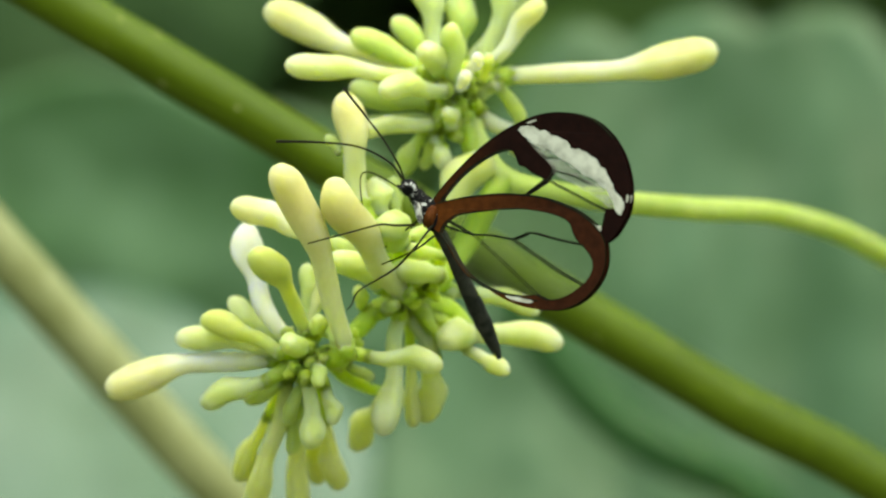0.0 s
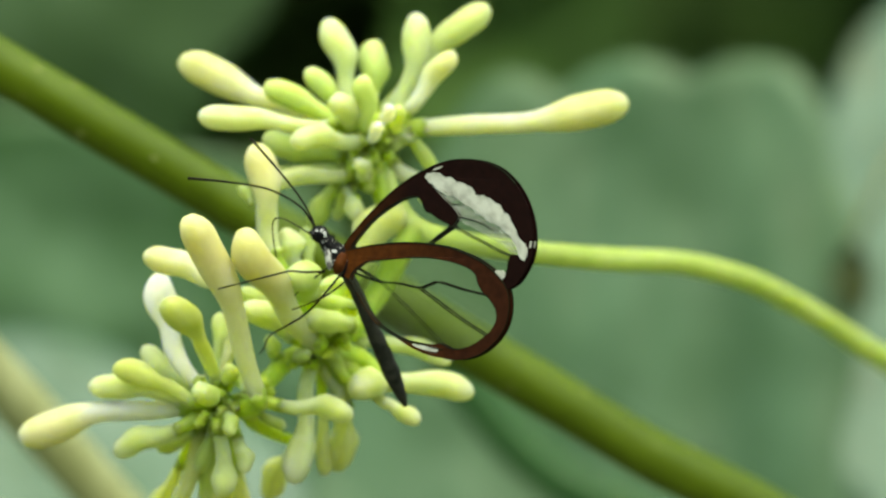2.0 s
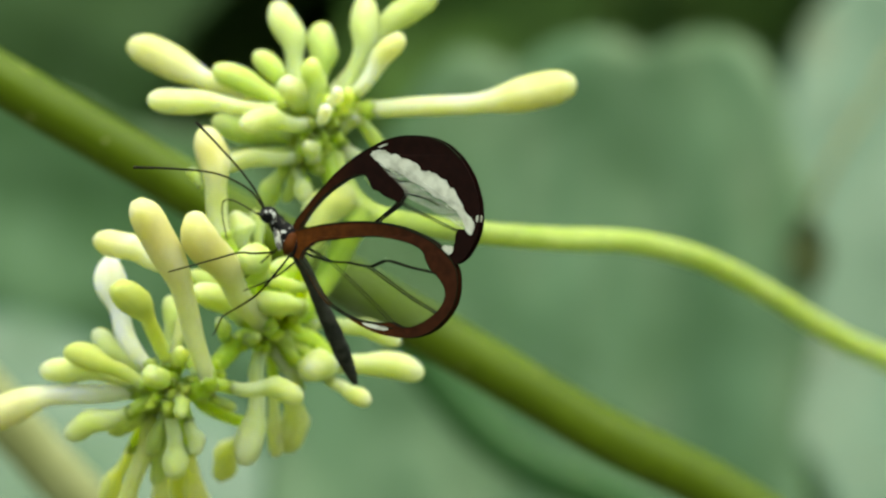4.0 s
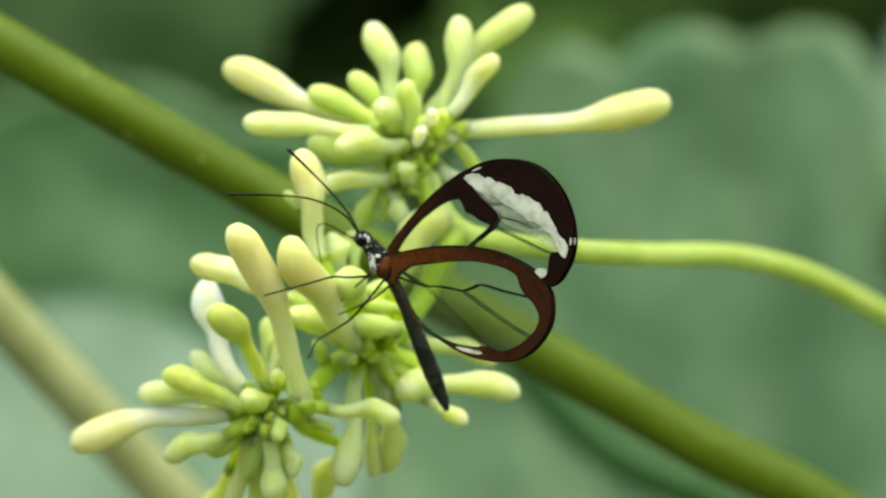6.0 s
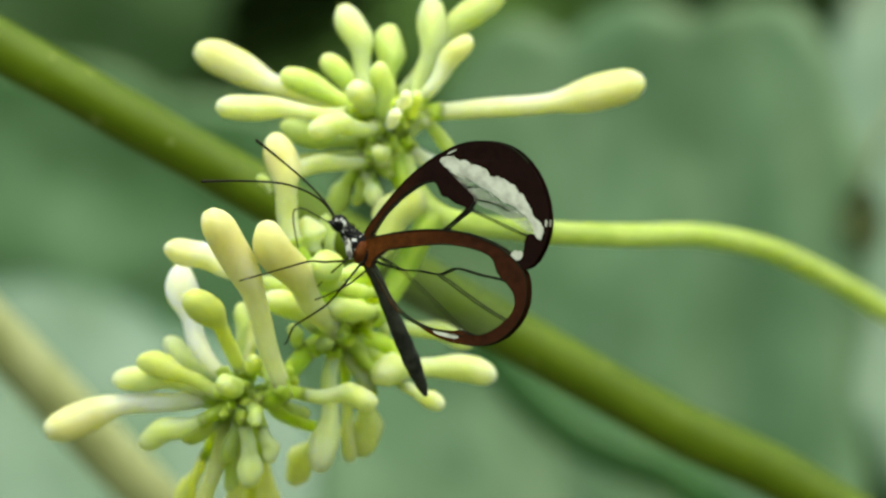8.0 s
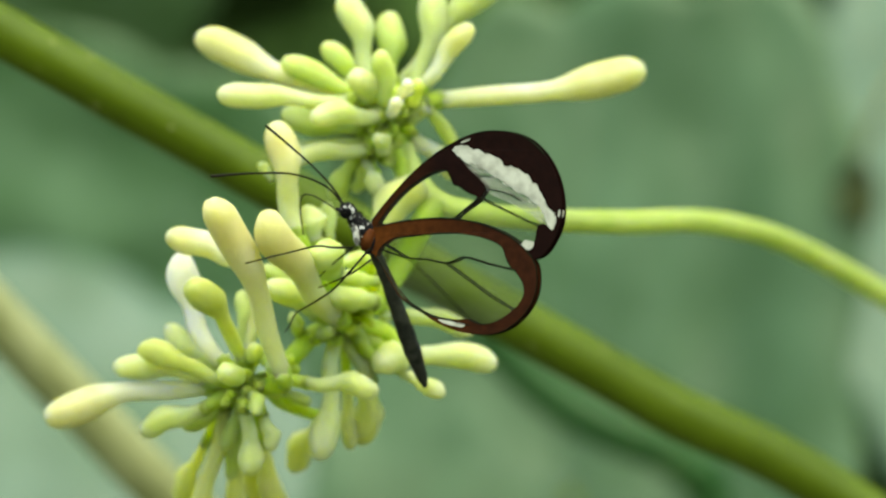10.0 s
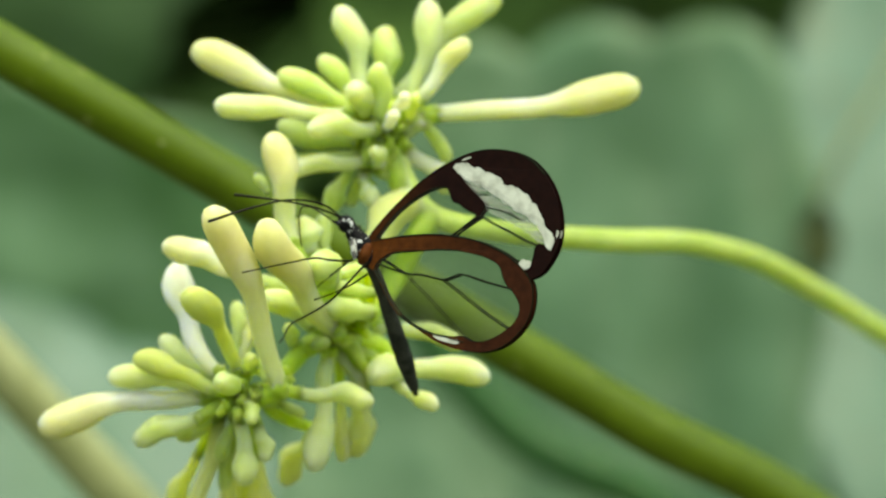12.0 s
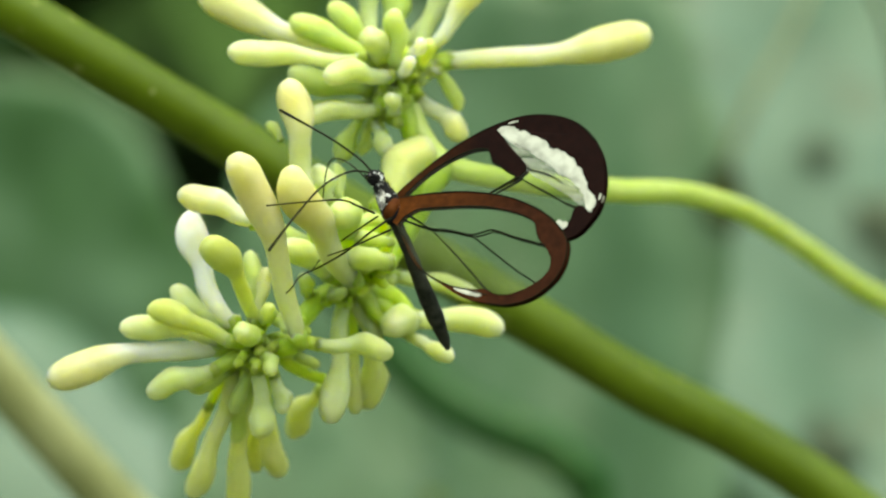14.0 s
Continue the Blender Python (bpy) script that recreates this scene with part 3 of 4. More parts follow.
cream_bud((2.1, 1.0, 23.8), (9.3, 0.0, 32.7), 1.57, bend=0.00, tube=0.67, slim=0.30)
cream_bud((2.6, 2.0, 22.0), (33.8, 9.0, 26.3), 2.50, bend=-0.01, tube=0.55, slim=0.55)
pale_bud((-3.4, -4.0, 20.0), (-13.0, -10.0, 19.9), 1.67, bend=0.02, tube=0.69, slim=0.25)
green_bud((-5.8, 2.0, 18.2), (-17.3, 2.0, 20.8), 1.86, bend=0.00, tube=0.67, slim=0.25)
pale_bud((-4.9, -2.0, 15.6), (-16.0, -5.0, 14.2), 1.30, bend=0.02, tube=0.75, slim=0.25)
green_bud((-5.0, 2.0, 16.8), (-15.6, 3.0, 16.0), 0.70, bend=0.00, tube=0.77, slim=0.20)
pale_bud((-5.6, 0.0, 14.4), (-3.9, -2.0, 9.2), 1.38, bend=-0.03, tube=0.47, slim=0.35)
green_bud((-7.1, 4.0, 14.9), (-10.4, 3.0, 8.6), 1.63, bend=-0.03, tube=0.57, slim=0.30)
green_bud((-5.8, 4.0, 13.7), (-7.1, 5.0, 9.4), 1.01, bend=0.00, tube=0.67, slim=0.30)
pale_bud((-2.8, -2.0, 15.0), (-4.0, -6.0, 17.4), 1.07, bend=0.00, tube=0.82, slim=0.10)
white_bud((-0.7, -2.0, 22.5), (0.5, -8.0, 24.6), 0.89, bend=0.00, tube=0.82, slim=0.10)
white_bud((-2.3, -3.0, 20.1), (-1.0, -9.0, 22.2), 0.89, bend=0.00, tube=0.82, slim=0.10)
green_bud((1.0, 0.0, 21.1), (1.8, -5.0, 24.9), 0.92, bend=0.00, tube=0.77, slim=0.20)
green_bud((0.1, 2.0, 19.1), (3.9, 1.0, 21.0), 1.00, bend=0.08, tube=0.87, slim=0.10)
green_bud((3.1, 1.0, 21.2), (6.6, 5.0, 15.5), 1.01, bend=0.06, tube=0.88, slim=0.20)
cream_bud((0.6, 5.0, 17.6), (7.5, 4.0, 11.6), 1.80, bend=0.00, tube=0.62, slim=0.45)
knobs((-22.0, -14.0, -16.8), (1.2, 0.8, 1.0), 22, 2.0, 1)
knobs((-17.6, -10.0, -15.4), (1.0, 0.8, 0.8), 10, 2.0, 4)
knobs((-9.6, -7.0, -8.9), (1.4, 0.8, 0.9), 14, 2.1, 2)
knobs((-6.6, -9.0, -6.4), (1.0, 0.8, 0.8), 8, 2.2, 3)
knobs((-2.4, 0.0, 20.8), (1.2, 0.8, 1.0), 22, 2.3, 5)
knobs((-2.2, 1.0, 17.4), (0.8, 0.8, 1.0), 14, 2.2, 6)
knobs((-4.2, 2.0, 14.6), (1.8, 0.8, 1.0), 12, 2.4, 7)

# ---- butterfly ----
REST = 38                # degrees by which the folded wings turn towards the lens
butterfly = thing("butterfly", "dark clear-winged butterfly feeding on the pale flower buds", "butterfly")


def perched(x, y, z, a, b, c):
    """Where the butterfly sits, and its turn from rest (a turn vector, degrees)."""
    w = Vector((radians(a), radians(b), radians(c)))
    turn = Matrix.Rotation(w.length, 4, w.normalized()) if w.length > 1e-6 else Matrix.Identity(4)
    return Matrix.Translation(world_mm((x, y, z))) @ turn @ pose(0, 0, 0, 0, 0, -REST)


FORE_EDGE = [(-0.18, 0.75), (0.79, 2.61), (2.71, 4.68), (4.82, 6.66), (7.67, 9.07), (10.98, 11.24), (14.26, 12.80), (17.05, 13.70), (19.83, 14.01), (23.04, 13.72), (25.78, 12.71), (28.03, 10.92), (29.65, 8.71), (30.71, 5.93), (31.04, 3.38), (30.76, 1.42), (29.93, -0.25), (28.65, -1.91), (27.01, -2.70), (25.46, -2.18), (23.38, -0.56), (20.64, 0.93), (17.88, 1.69), (14.17, 2.17), (9.96, 2.14), (5.72, 1.89), (1.44, 0.73)]
FORE_CELL = [(1.71, 2.05), (2.21, 2.80), (3.69, 4.46), (5.69, 6.17), (7.77, 7.50), (9.74, 8.49), (11.26, 8.91), (12.56, 8.95), (13.20, 8.37), (13.66, 7.51), (14.00, 7.07), (14.89, 6.85), (15.78, 6.27), (16.79, 5.85), (17.72, 5.53), (17.55, 5.06), (15.85, 3.87), (13.92, 2.64), (9.47, 2.35), (5.74, 2.15), (3.31, 1.93)]
FORE_OUTER_CELL = [(14.46, 10.98), (15.78, 11.43), (17.68, 10.92), (19.78, 10.21), (21.23, 9.31), (23.09, 8.81), (25.06, 7.98), (26.57, 6.68), (27.78, 5.06), (28.79, 3.58), (29.68, 2.54), (29.59, 1.77), (29.10, 1.64), (27.88, 1.89), (27.30, 1.23), (27.13, 0.06), (26.79, -0.81), (26.17, -1.37), (24.74, -1.19), (22.81, -0.17), (20.45, 0.99), (17.35, 2.00), (14.64, 2.60), (16.14, 3.76), (18.22, 5.05), (18.44, 5.52), (19.07, 6.32), (18.99, 6.96), (18.20, 7.68), (16.90, 8.68), (15.56, 9.81)]
FORE_BAND = [(13.69, 11.50), (14.04, 12.01), (15.07, 12.26), (16.09, 12.03), (16.85, 11.68), (17.77, 11.56), (18.61, 11.18), (19.78, 10.95), (20.70, 10.46), (21.36, 10.12), (21.77, 9.51), (22.93, 9.35), (24.08, 9.06), (25.23, 8.38), (26.05, 7.83), (26.45, 7.19), (27.10, 6.88), (27.51, 6.07), (28.15, 5.32), (28.63, 4.38), (29.28, 3.71), (30.09, 2.97), (30.28, 2.20), (29.91, 1.23), (29.50, 1.17), (28.94, 1.78), (28.62, 2.55), (28.06, 3.59), (26.84, 4.61), (25.21, 5.70), (23.89, 6.19), (22.41, 7.15), (21.09, 7.77), (19.76, 8.60), (18.60, 9.43), (17.25, 9.85), (16.07, 10.14), (14.88, 10.64)]
FORE_FRINGE = [(15.39, 10.46), (16.83, 9.99), (18.30, 9.43), (19.97, 8.46), (22.25, 7.22), (24.31, 6.11), (26.35, 5.01)]
FORE_HAZE = [(14.37, 10.92), (15.99, 10.62), (18.93, 9.22), (21.42, 7.50), (24.30, 5.84), (26.76, 4.57), (28.46, 3.32), (28.78, 2.05), (27.76, 1.99), (26.33, 3.01), (24.29, 3.90), (22.23, 4.87), (20.15, 5.63), (19.16, 6.32), (18.95, 6.93), (18.20, 7.65), (16.90, 8.64), (15.56, 9.78)]
FORE_SPOT = [(24.99, -0.93), (25.32, -0.39), (25.73, -0.20), (26.06, -0.47), (26.63, -0.41), (26.92, -0.81), (26.62, -1.27), (26.05, -1.54), (25.48, -1.33)]
FORE_STREAK = [(14.90, 12.50), (15.33, 12.79), (16.22, 13.04), (16.35, 12.91), (15.58, 12.62)]
FORE_TICK = [(30.62, 3.63), (30.82, 3.62), (30.86, 3.16), (30.69, 2.76), (30.53, 2.89)]
HIND_EDGE = [(-0.01, -1.12), (0.48, 0.74), (1.45, 1.56), (5.72, 2.26), (10.43, 2.65), (14.17, 2.54), (17.88, 2.06), (20.64, 1.30), (23.38, 0.17), (25.38, -1.16), (26.65, -2.33), (27.45, -3.65), (27.71, -5.48), (27.33, -7.66), (26.04, -9.70), (23.74, -11.53), (20.70, -12.49), (17.75, -12.43), (14.97, -12.00), (12.19, -11.04), (9.58, -9.71), (6.70, -8.18), (4.83, -6.29), (3.18, -4.11), (1.79, -2.33)]
HIND_CELL = [(1.96, -1.91), (2.59, -1.00), (3.57, -0.36), (4.55, 0.11), (7.55, 0.40), (11.03, 0.67), (14.90, 0.70), (18.28, 0.27), (20.87, -0.43), (22.31, -1.31), (22.80, -2.52), (23.57, -3.66), (24.84, -4.77), (25.69, -6.02), (25.76, -7.35), (25.01, -8.62), (23.81, -9.59), (22.44, -10.43), (20.52, -11.11), (18.68, -11.14), (17.51, -10.71), (16.75, -10.54), (15.48, -10.68), (13.30, -10.51), (11.02, -10.18), (8.95, -9.29), (6.77, -8.07), (4.89, -6.23), (3.27, -4.07), (1.95, -2.53)]
HIND_STREAK = [(12.40, -10.55), (13.34, -10.71), (14.45, -10.78), (15.64, -10.98), (16.57, -11.15), (16.61, -11.48), (15.89, -11.59), (14.79, -11.42), (13.51, -11.15), (12.74, -10.85)]
FORE_V1 = [(18.14, 5.26), (16.14, 3.97), (14.00, 2.54)]
FORE_V2 = [(18.22, 5.32), (20.56, 4.28), (23.04, 3.31), (25.51, 2.28), (27.63, 1.59)]
FORE_V3 = [(18.82, 6.59), (20.58, 6.27), (22.65, 5.80), (24.71, 4.90)]
FORE_V5 = [(17.91, 8.06), (18.71, 8.14), (19.76, 8.06)]
HIND_V1 = [(3.04, -0.76), (4.89, -1.59), (6.86, -2.52), (9.70, -2.68), (13.15, -3.20), (14.86, -2.81), (16.35, -2.45), (19.92, -3.31), (22.41, -3.79), (24.48, -4.20)]
HIND_V2 = [(13.15, -3.20), (15.28, -4.43), (17.38, -5.69), (20.72, -7.61), (24.23, -9.36)]
HIND_V3 = [(6.86, -2.52), (10.55, -5.29), (13.97, -8.01), (17.25, -10.71)]
HIND_V4 = [(1.43, -1.09), (4.00, -1.86), (6.86, -2.59)]
HIND_V5 = [(6.24, -7.87), (7.99, -8.89), (9.64, -9.63), (11.80, -10.31), (13.94, -10.65), (15.64, -11.05), (17.33, -11.31)]
LEG_FRONT = [(-1.03, -2.07, -1.26), (-1.95, -5.33, -1.39), (-3.22, -6.96, -1.31), (-6.35, -8.77, -2.25), (-12.10, -10.72, -3.78)]
LEG_MIDDLE = [(0.91, -0.56, -1.13), (0.20, -3.65, -4.24), (-3.57, -2.79, -6.92), (-7.99, -1.17, -8.58), (-10.92, -0.92, -9.94), (-12.16, -0.62, -11.61), (-12.90, -0.56, -12.37)]
LEG_REAR = [(0.46, 0.36, -2.62), (-1.20, -0.94, -4.25), (-4.86, 0.01, -5.44), (-8.65, 0.86, -6.42)]
LEG_FAR = [(-2.76, 1.65, -0.35), (-7.35, 3.14, -2.59), (-11.04, 4.07, -4.84), (-13.21, 4.91, -7.12)]
PROBOSCIS = [(-3.67, -1.60, 3.55), (-5.20, -2.79, 4.76), (-7.24, -3.12, 5.69), (-8.82, -3.08, 5.56), (-9.58, -2.41, 3.84), (-10.39, -0.50, 0.61)]
FLANK = [(0.08, -2.73, 0.37)]
HEAD = [(-2.22, -1.73, 3.68)]
THORAX = [(-2.10, -1.64, 3.53), (-1.05, -0.82, 2.03), (0.00, 0.00, 0.22), (0.70, 0.55, -1.58)]
ABDOMEN = [(0.58, 0.45, -1.28), (0.62, 3.02, -4.51), (0.69, 6.88, -10.56), (1.03, 9.69, -15.50), (1.04, 12.23, -19.49)]


def plate(outer, holes, thick, smooth=4):
    """A thin solid sheet in the wing's plane, gently cambered, with openings."""
    loops = [[Vector((p.x, p.y, 0)) for p in spline([(*q, 0) for q in loop], smooth, True)] for loop in (outer, *holes)]
    flat = [p for loop in loops for p in loop]
    tris = tessellate_polygon(loops)
    bm = bmesh.new()
    camber = lambda p: 0.25 * math.sin(p.x / 30 * math.pi) + 0.08 * noise.noise(Vector((p.x * 0.2, p.y * 0.2, 0)))
    front = [bm.verts.new((p.x / 1000, (-thick / 2 - camber(p)) / 1000, p.y / 1000)) for p in flat]
    back = [bm.verts.new((p.x / 1000, (thick / 2 - camber(p)) / 1000, p.y / 1000)) for p in flat]
    for a, b, c in tris:
        bm.faces.new((front[a], front[b], front[c]))
        bm.faces.new((back[c], back[b], back[a]))
    start = 0
    for loop in loops:
        n = len(loop)
        for i in range(n):
            a, b = start + i, start + (i + 1) % n
            bm.faces.new((front[a], front[b], back[b], back[a]))
        start += n
    bmesh.ops.recalc_face_normals(bm, faces=bm.faces)
    return bm


def ragged(loop, amount, seed):
    """An outline with uneven, feathered edges."""
    rng = random.Random(seed)
    run = [(p.x, p.y) for p in spline([(*q, 0) for q in loop], 3, True)]
    return [(x + rng.uniform(-1, 1) * amount, z + rng.uniform(-1, 1) * amount) for x, z in run]


def grown(loop, k=1.04):
    cx, cz = sum(p[0] for p in loop) / len(loop), sum(p[1] for p in loop) / len(loop)
    return [(cx + (x - cx) * k, cz + (z - cz) * k) for x, z in loop]


def vein(pts, r, parent, proud=0.0):
    path = spline([(x / 1000, -0.00025 * math.sin(x / 30 * math.pi) - proud / 1000, z / 1000) for x, z in pts], 6)
    part("vein", sweep(path, lambda u: r / 1000, 6), VEIN_DARK, parent)


def margin(loop, r, parent):
    """The dark rib round a clear cell."""
    path = spline([(x / 1000, -0.00025 * math.sin(x / 30 * math.pi), z / 1000) for x, z in loop + loop[:1]], 4)
    part("rib", sweep(path, lambda u: r / 1000, 6), VEIN_DARK, parent)


def sharp(ob):
    for p in ob.data.polygons:
        p.use_smooth = False
    return ob


def fringe(edge, seed):
    """White scales that thin out in streaks from the band into the clear film."""
    rng = random.Random(seed)
    bm = bmesh.new()
    run = spline([(*q, 0) for q in edge], 12)
    for p in run:
        for _ in range(3):
            x, z = p.x + rng.gauss(0, 0.3), p.y + 0.6 - abs(rng.gauss(0, 0.35))
            reach, half = rng.uniform(0.7, 1.9), rng.uniform(0.03, 0.09)
            y = (-0.13 - 0.25 * math.sin(x / 30 * math.pi)) / 1000
            tip = (x + 0.88 * reach, z - 0.47 * reach)
            quad = [(x - half * 0.47, z - half * 0.88), tip, (x + half * 0.47, z + half * 0.88)]
            a = [bm.verts.new((u / 1000, y, w / 1000)) for u, w in quad]
            b = [bm.verts.new((u / 1000, y + 0.00002, w / 1000)) for u, w in quad]
            bm.faces.new(a)
            bm.faces.new(b[::-1])
            for i in range(3):
                bm.faces.new((a[i], a[(i + 1) % 3], b[(i + 1) % 3], b[i]))
    bmesh.ops.recalc_face_normals(bm, faces=bm.faces)
    return bm


def fore_wing(m):
    """A fore wing, keyed later: it slides a little over the hind wing."""
    w = sharp(part("fore_wing", plate(FORE_EDGE, [FORE_CELL, FORE_OUTER_CELL], 0.14), FORE_BORDER, butterfly, "black-bordered clear fore wing with a white band", m))
    sharp(part("wing_film", plate(grown(FORE_CELL), [], 0.03), FILM, w, "transparent film"))
    sharp(part("wing_film", plate(grown(FORE_OUTER_CELL), [], 0.03), FILM, w, "transparent film"))
    sharp(part("white_band", plate(ragged(FORE_BAND, 0.11, 3), [], 0.24, 2), WHITE, w, "white band"))
    sharp(part("wing_film", plate(FORE_HAZE, [], 0.05), HAZE, w, "film dusted with white scales"))
    sharp(part("white_fringe", fringe(FORE_FRINGE, 6), WHITE, w, "streaky white scales"))
    sharp(part("white_spot", plate(FORE_SPOT, [], 0.24), WHITE, w, "white spot"))
    for loop in (FORE_STREAK, FORE_TICK):
        sharp(part("white_spot", plate(loop, [], 0.24), WHITE, w, "small white fleck"))
    for pts, r in ((FORE_V1, 0.11), (FORE_V2, 0.08), (FORE_V3, 0.08), (FORE_V5, 0.06)):
        vein(pts, r, w, 0.08)
    margin(FORE_CELL, 0.10, w)
    vein(FORE_EDGE[:12], 0.12, w)
    return w


def hind_wing(m):
    w = sharp(part("hind_wing", plate(HIND_EDGE, [HIND_CELL], 0.14), HIND_BORDER, butterfly, "red-brown bordered clear hind wing", m))
    sharp(part("wing_film", plate(grown(HIND_CELL, 1.02), [], 0.03), FILM, w, "transparent film"))
    sharp(part("white_streak", plate(HIND_STREAK, [], 0.2, 2), WHITE, w, "white streak"))
    for pts, r in ((HIND_V1, 0.115), (HIND_V2, 0.10), (HIND_V3, 0.06), (HIND_V4, 0.09), (HIND_V5, 0.12)):
        vein(pts, r, w)
    margin(HIND_CELL, 0.08, w)
    for pts, r in ((HIND_EDGE[2:11], 0.12), (HIND_EDGE[10:18], 0.09)):
        vein(pts, r, w)


HINGE = Vector((-0.55, 0, 0.83)).normalized()


def folded(degrees, lift):
    return Matrix.Translation((0, lift / 1000, 0)) @ Matrix.Rotation(radians(degrees), 4, HINGE)


NEAR_FORE = fore_wing(folded(0, 0.0))
hind_wing(folded(0.0, -0.35))
FAR_FORE = fore_wing(folded(0.5, 0.7))
hind_wing(folded(0.6, 0.4))


def limb(name, pts, r0, r1, mat=LIMB, label=""):
    path = spline([mm(p) for p in pts], 8)
    return part(name, sweep(path, lambda u: (r0 + (r1 - r0) * u) / 1000, 8), mat, butterfly, label)


def tapered(name, pts, profile, mat, label="", rings=0.0):
    path = spline([mm(p) for p in pts], 10)
    def radius(u):
        k = u * (len(profile) - 1)
        i = min(int(k), len(profile) - 2)
        f = k - i
        f = f * f * (3 - 2 * f)
        return (profile[i] * (1 - f) + profile[i + 1] * f) * (1 + rings * math.sin(u * 56)) / 1000
    return part(name, sweep(path, radius, 16), mat, butterfly, label)


tapered("thorax", THORAX, (0.6, 1.1, 1.5, 1.5, 1.05), BODY, "black thorax flecked with white")
HEAD_AT = Vector(HEAD[0]) / 1000


def ball(r, squash=(1, 1, 1), bumps=0.0):
    bm = bmesh.new()
    bmesh.ops.create_icosphere(bm, subdivisions=3, radius=r / 1000)
    for v in bm.verts:
        k = 1 + bumps * noise.noise(v.co * 2500)
        v.co = Vector((v.co.x * squash[0], v.co.y * squash[1], v.co.z * squash[2])) * k
    return bm


def fuzz(r, squash, count, seed, reach):
    """Short stiff hairs standing out all round."""
    rng = random.Random(seed)
    bm = bmesh.new()
    for _ in range(count):
        d = Vector((rng.gauss(0, 1), rng.gauss(-0.3, 1), rng.gauss(0, 1))).normalized()
        a = Vector((d.x * squash[0], d.y * squash[1], d.z * squash[2])) * r * 0.9 / 1000
        lean = (d + Vector((rng.gauss(0, 0.4), rng.gauss(0, 0.4), rng.gauss(0, 0.4)))).normalized()
        tip = a + lean * rng.uniform(0.4, 1) * reach / 1000
        side = lean.orthogonal().normalized() * 0.00006
        up = lean.cross(side)
        ring = [bm.verts.new(a + side * math.cos(c) + up * math.sin(c)) for c in (0, 2.1, 4.2)]
        top = bm.verts.new(tip)
        for i in range(3):
            bm.faces.new((ring[i], ring[(i + 1) % 3], top))
        bm.faces.new(ring[::-1])
    return bm


part("hair", fuzz(1.45, (0.8, 0.9, 1.4), 260, 2, 0.7), LIMB, butterfly, "short black hairs", Matrix.Translation(mm(THORAX[1])) @ pose(0, 0, 0, 0, -25, 0))
part("hair", fuzz(1.45, (0.8, 0.9, 1.3), 36, 3, 0.75), PALE_SIDE, butterfly, "short white hairs", Matrix.Translation(mm(THORAX[1])) @ pose(0, 0, 0, 0, -25, 0))
head = part("head", ball(1.1, (1.1, 1, 1), 0.3), BODY, butterfly, "black head with white spots", Matrix.Translation(HEAD_AT))
part("eye", ball(0.5), EYE, head, "glossy dark eye", Matrix.Translation((-0.0004, -0.0008, 0.0)))
part("hair", fuzz(1.1, (1.1, 1, 1), 120, 5, 0.55), LIMB, head, "short black hairs")
part("palp", sweep(spline([mm(p) for p in ((-0.5, -0.3, -0.4), (-1.0, -0.4, -0.2), (-1.5, -0.4, 0.4))], 6), lambda u: 0.00025 * (1.1 - u * 0.6), 8), BODY, head)
part("shoulder", ball(1.1, (0.75, 0.9, 1.4), 0.2), TEGULA, butterfly, "rusty brown scales at the wing roots", pose(0.0006, -0.0008, -0.0002, 0, 25, 0))
part("flank", ball(0.85, (0.55, 0.5, 1.7), 0.3), PALE_SIDE, butterfly, "pale grey flank", Matrix.Translation(mm(FLANK[0])) @ pose(0, 0, 0, 0, -14, 0))
ABDOMEN_ROOT = Vector(ABDOMEN[0])
abdomen = tapered("abdomen", [Vector(p) - ABDOMEN_ROOT for p in ABDOMEN], (0.75, 0.85, 0.85, 1.0, 1.15, 1.15, 0.85, 0.35), ABDOMEN_SKIN, "slender charcoal abdomen", 0.03)
limb("leg", LEG_FRONT, 0.17, 0.10)
limb("leg", LEG_MIDDLE, 0.17, 0.09)
limb("leg", LEG_REAR, 0.15, 0.09)
limb("leg", LEG_FAR, 0.13, 0.08)
limb("proboscis", PROBOSCIS, 0.10, 0.08)


def antenna(length, arch):
    pts = [(0, 0, 0), (-0.15 * length, 0, arch * 0.75 * length), (-0.4 * length, 0, arch * length), (-0.7 * length, 0, arch * 0.6 * length), (-length, 0, 0)]
    path = spline([mm(p) for p in pts], 12)
    return part("antenna", sweep(path, lambda u: (0.14 + 0.08 * max(0, u - 0.7) / 0.3) / 1000, 8), LIMB, butterfly, "thin black antenna")


LOW_ANTENNA = antenna(20.5, 0.13)
HIGH_ANTENNA = antenna(14.9, 0.05)


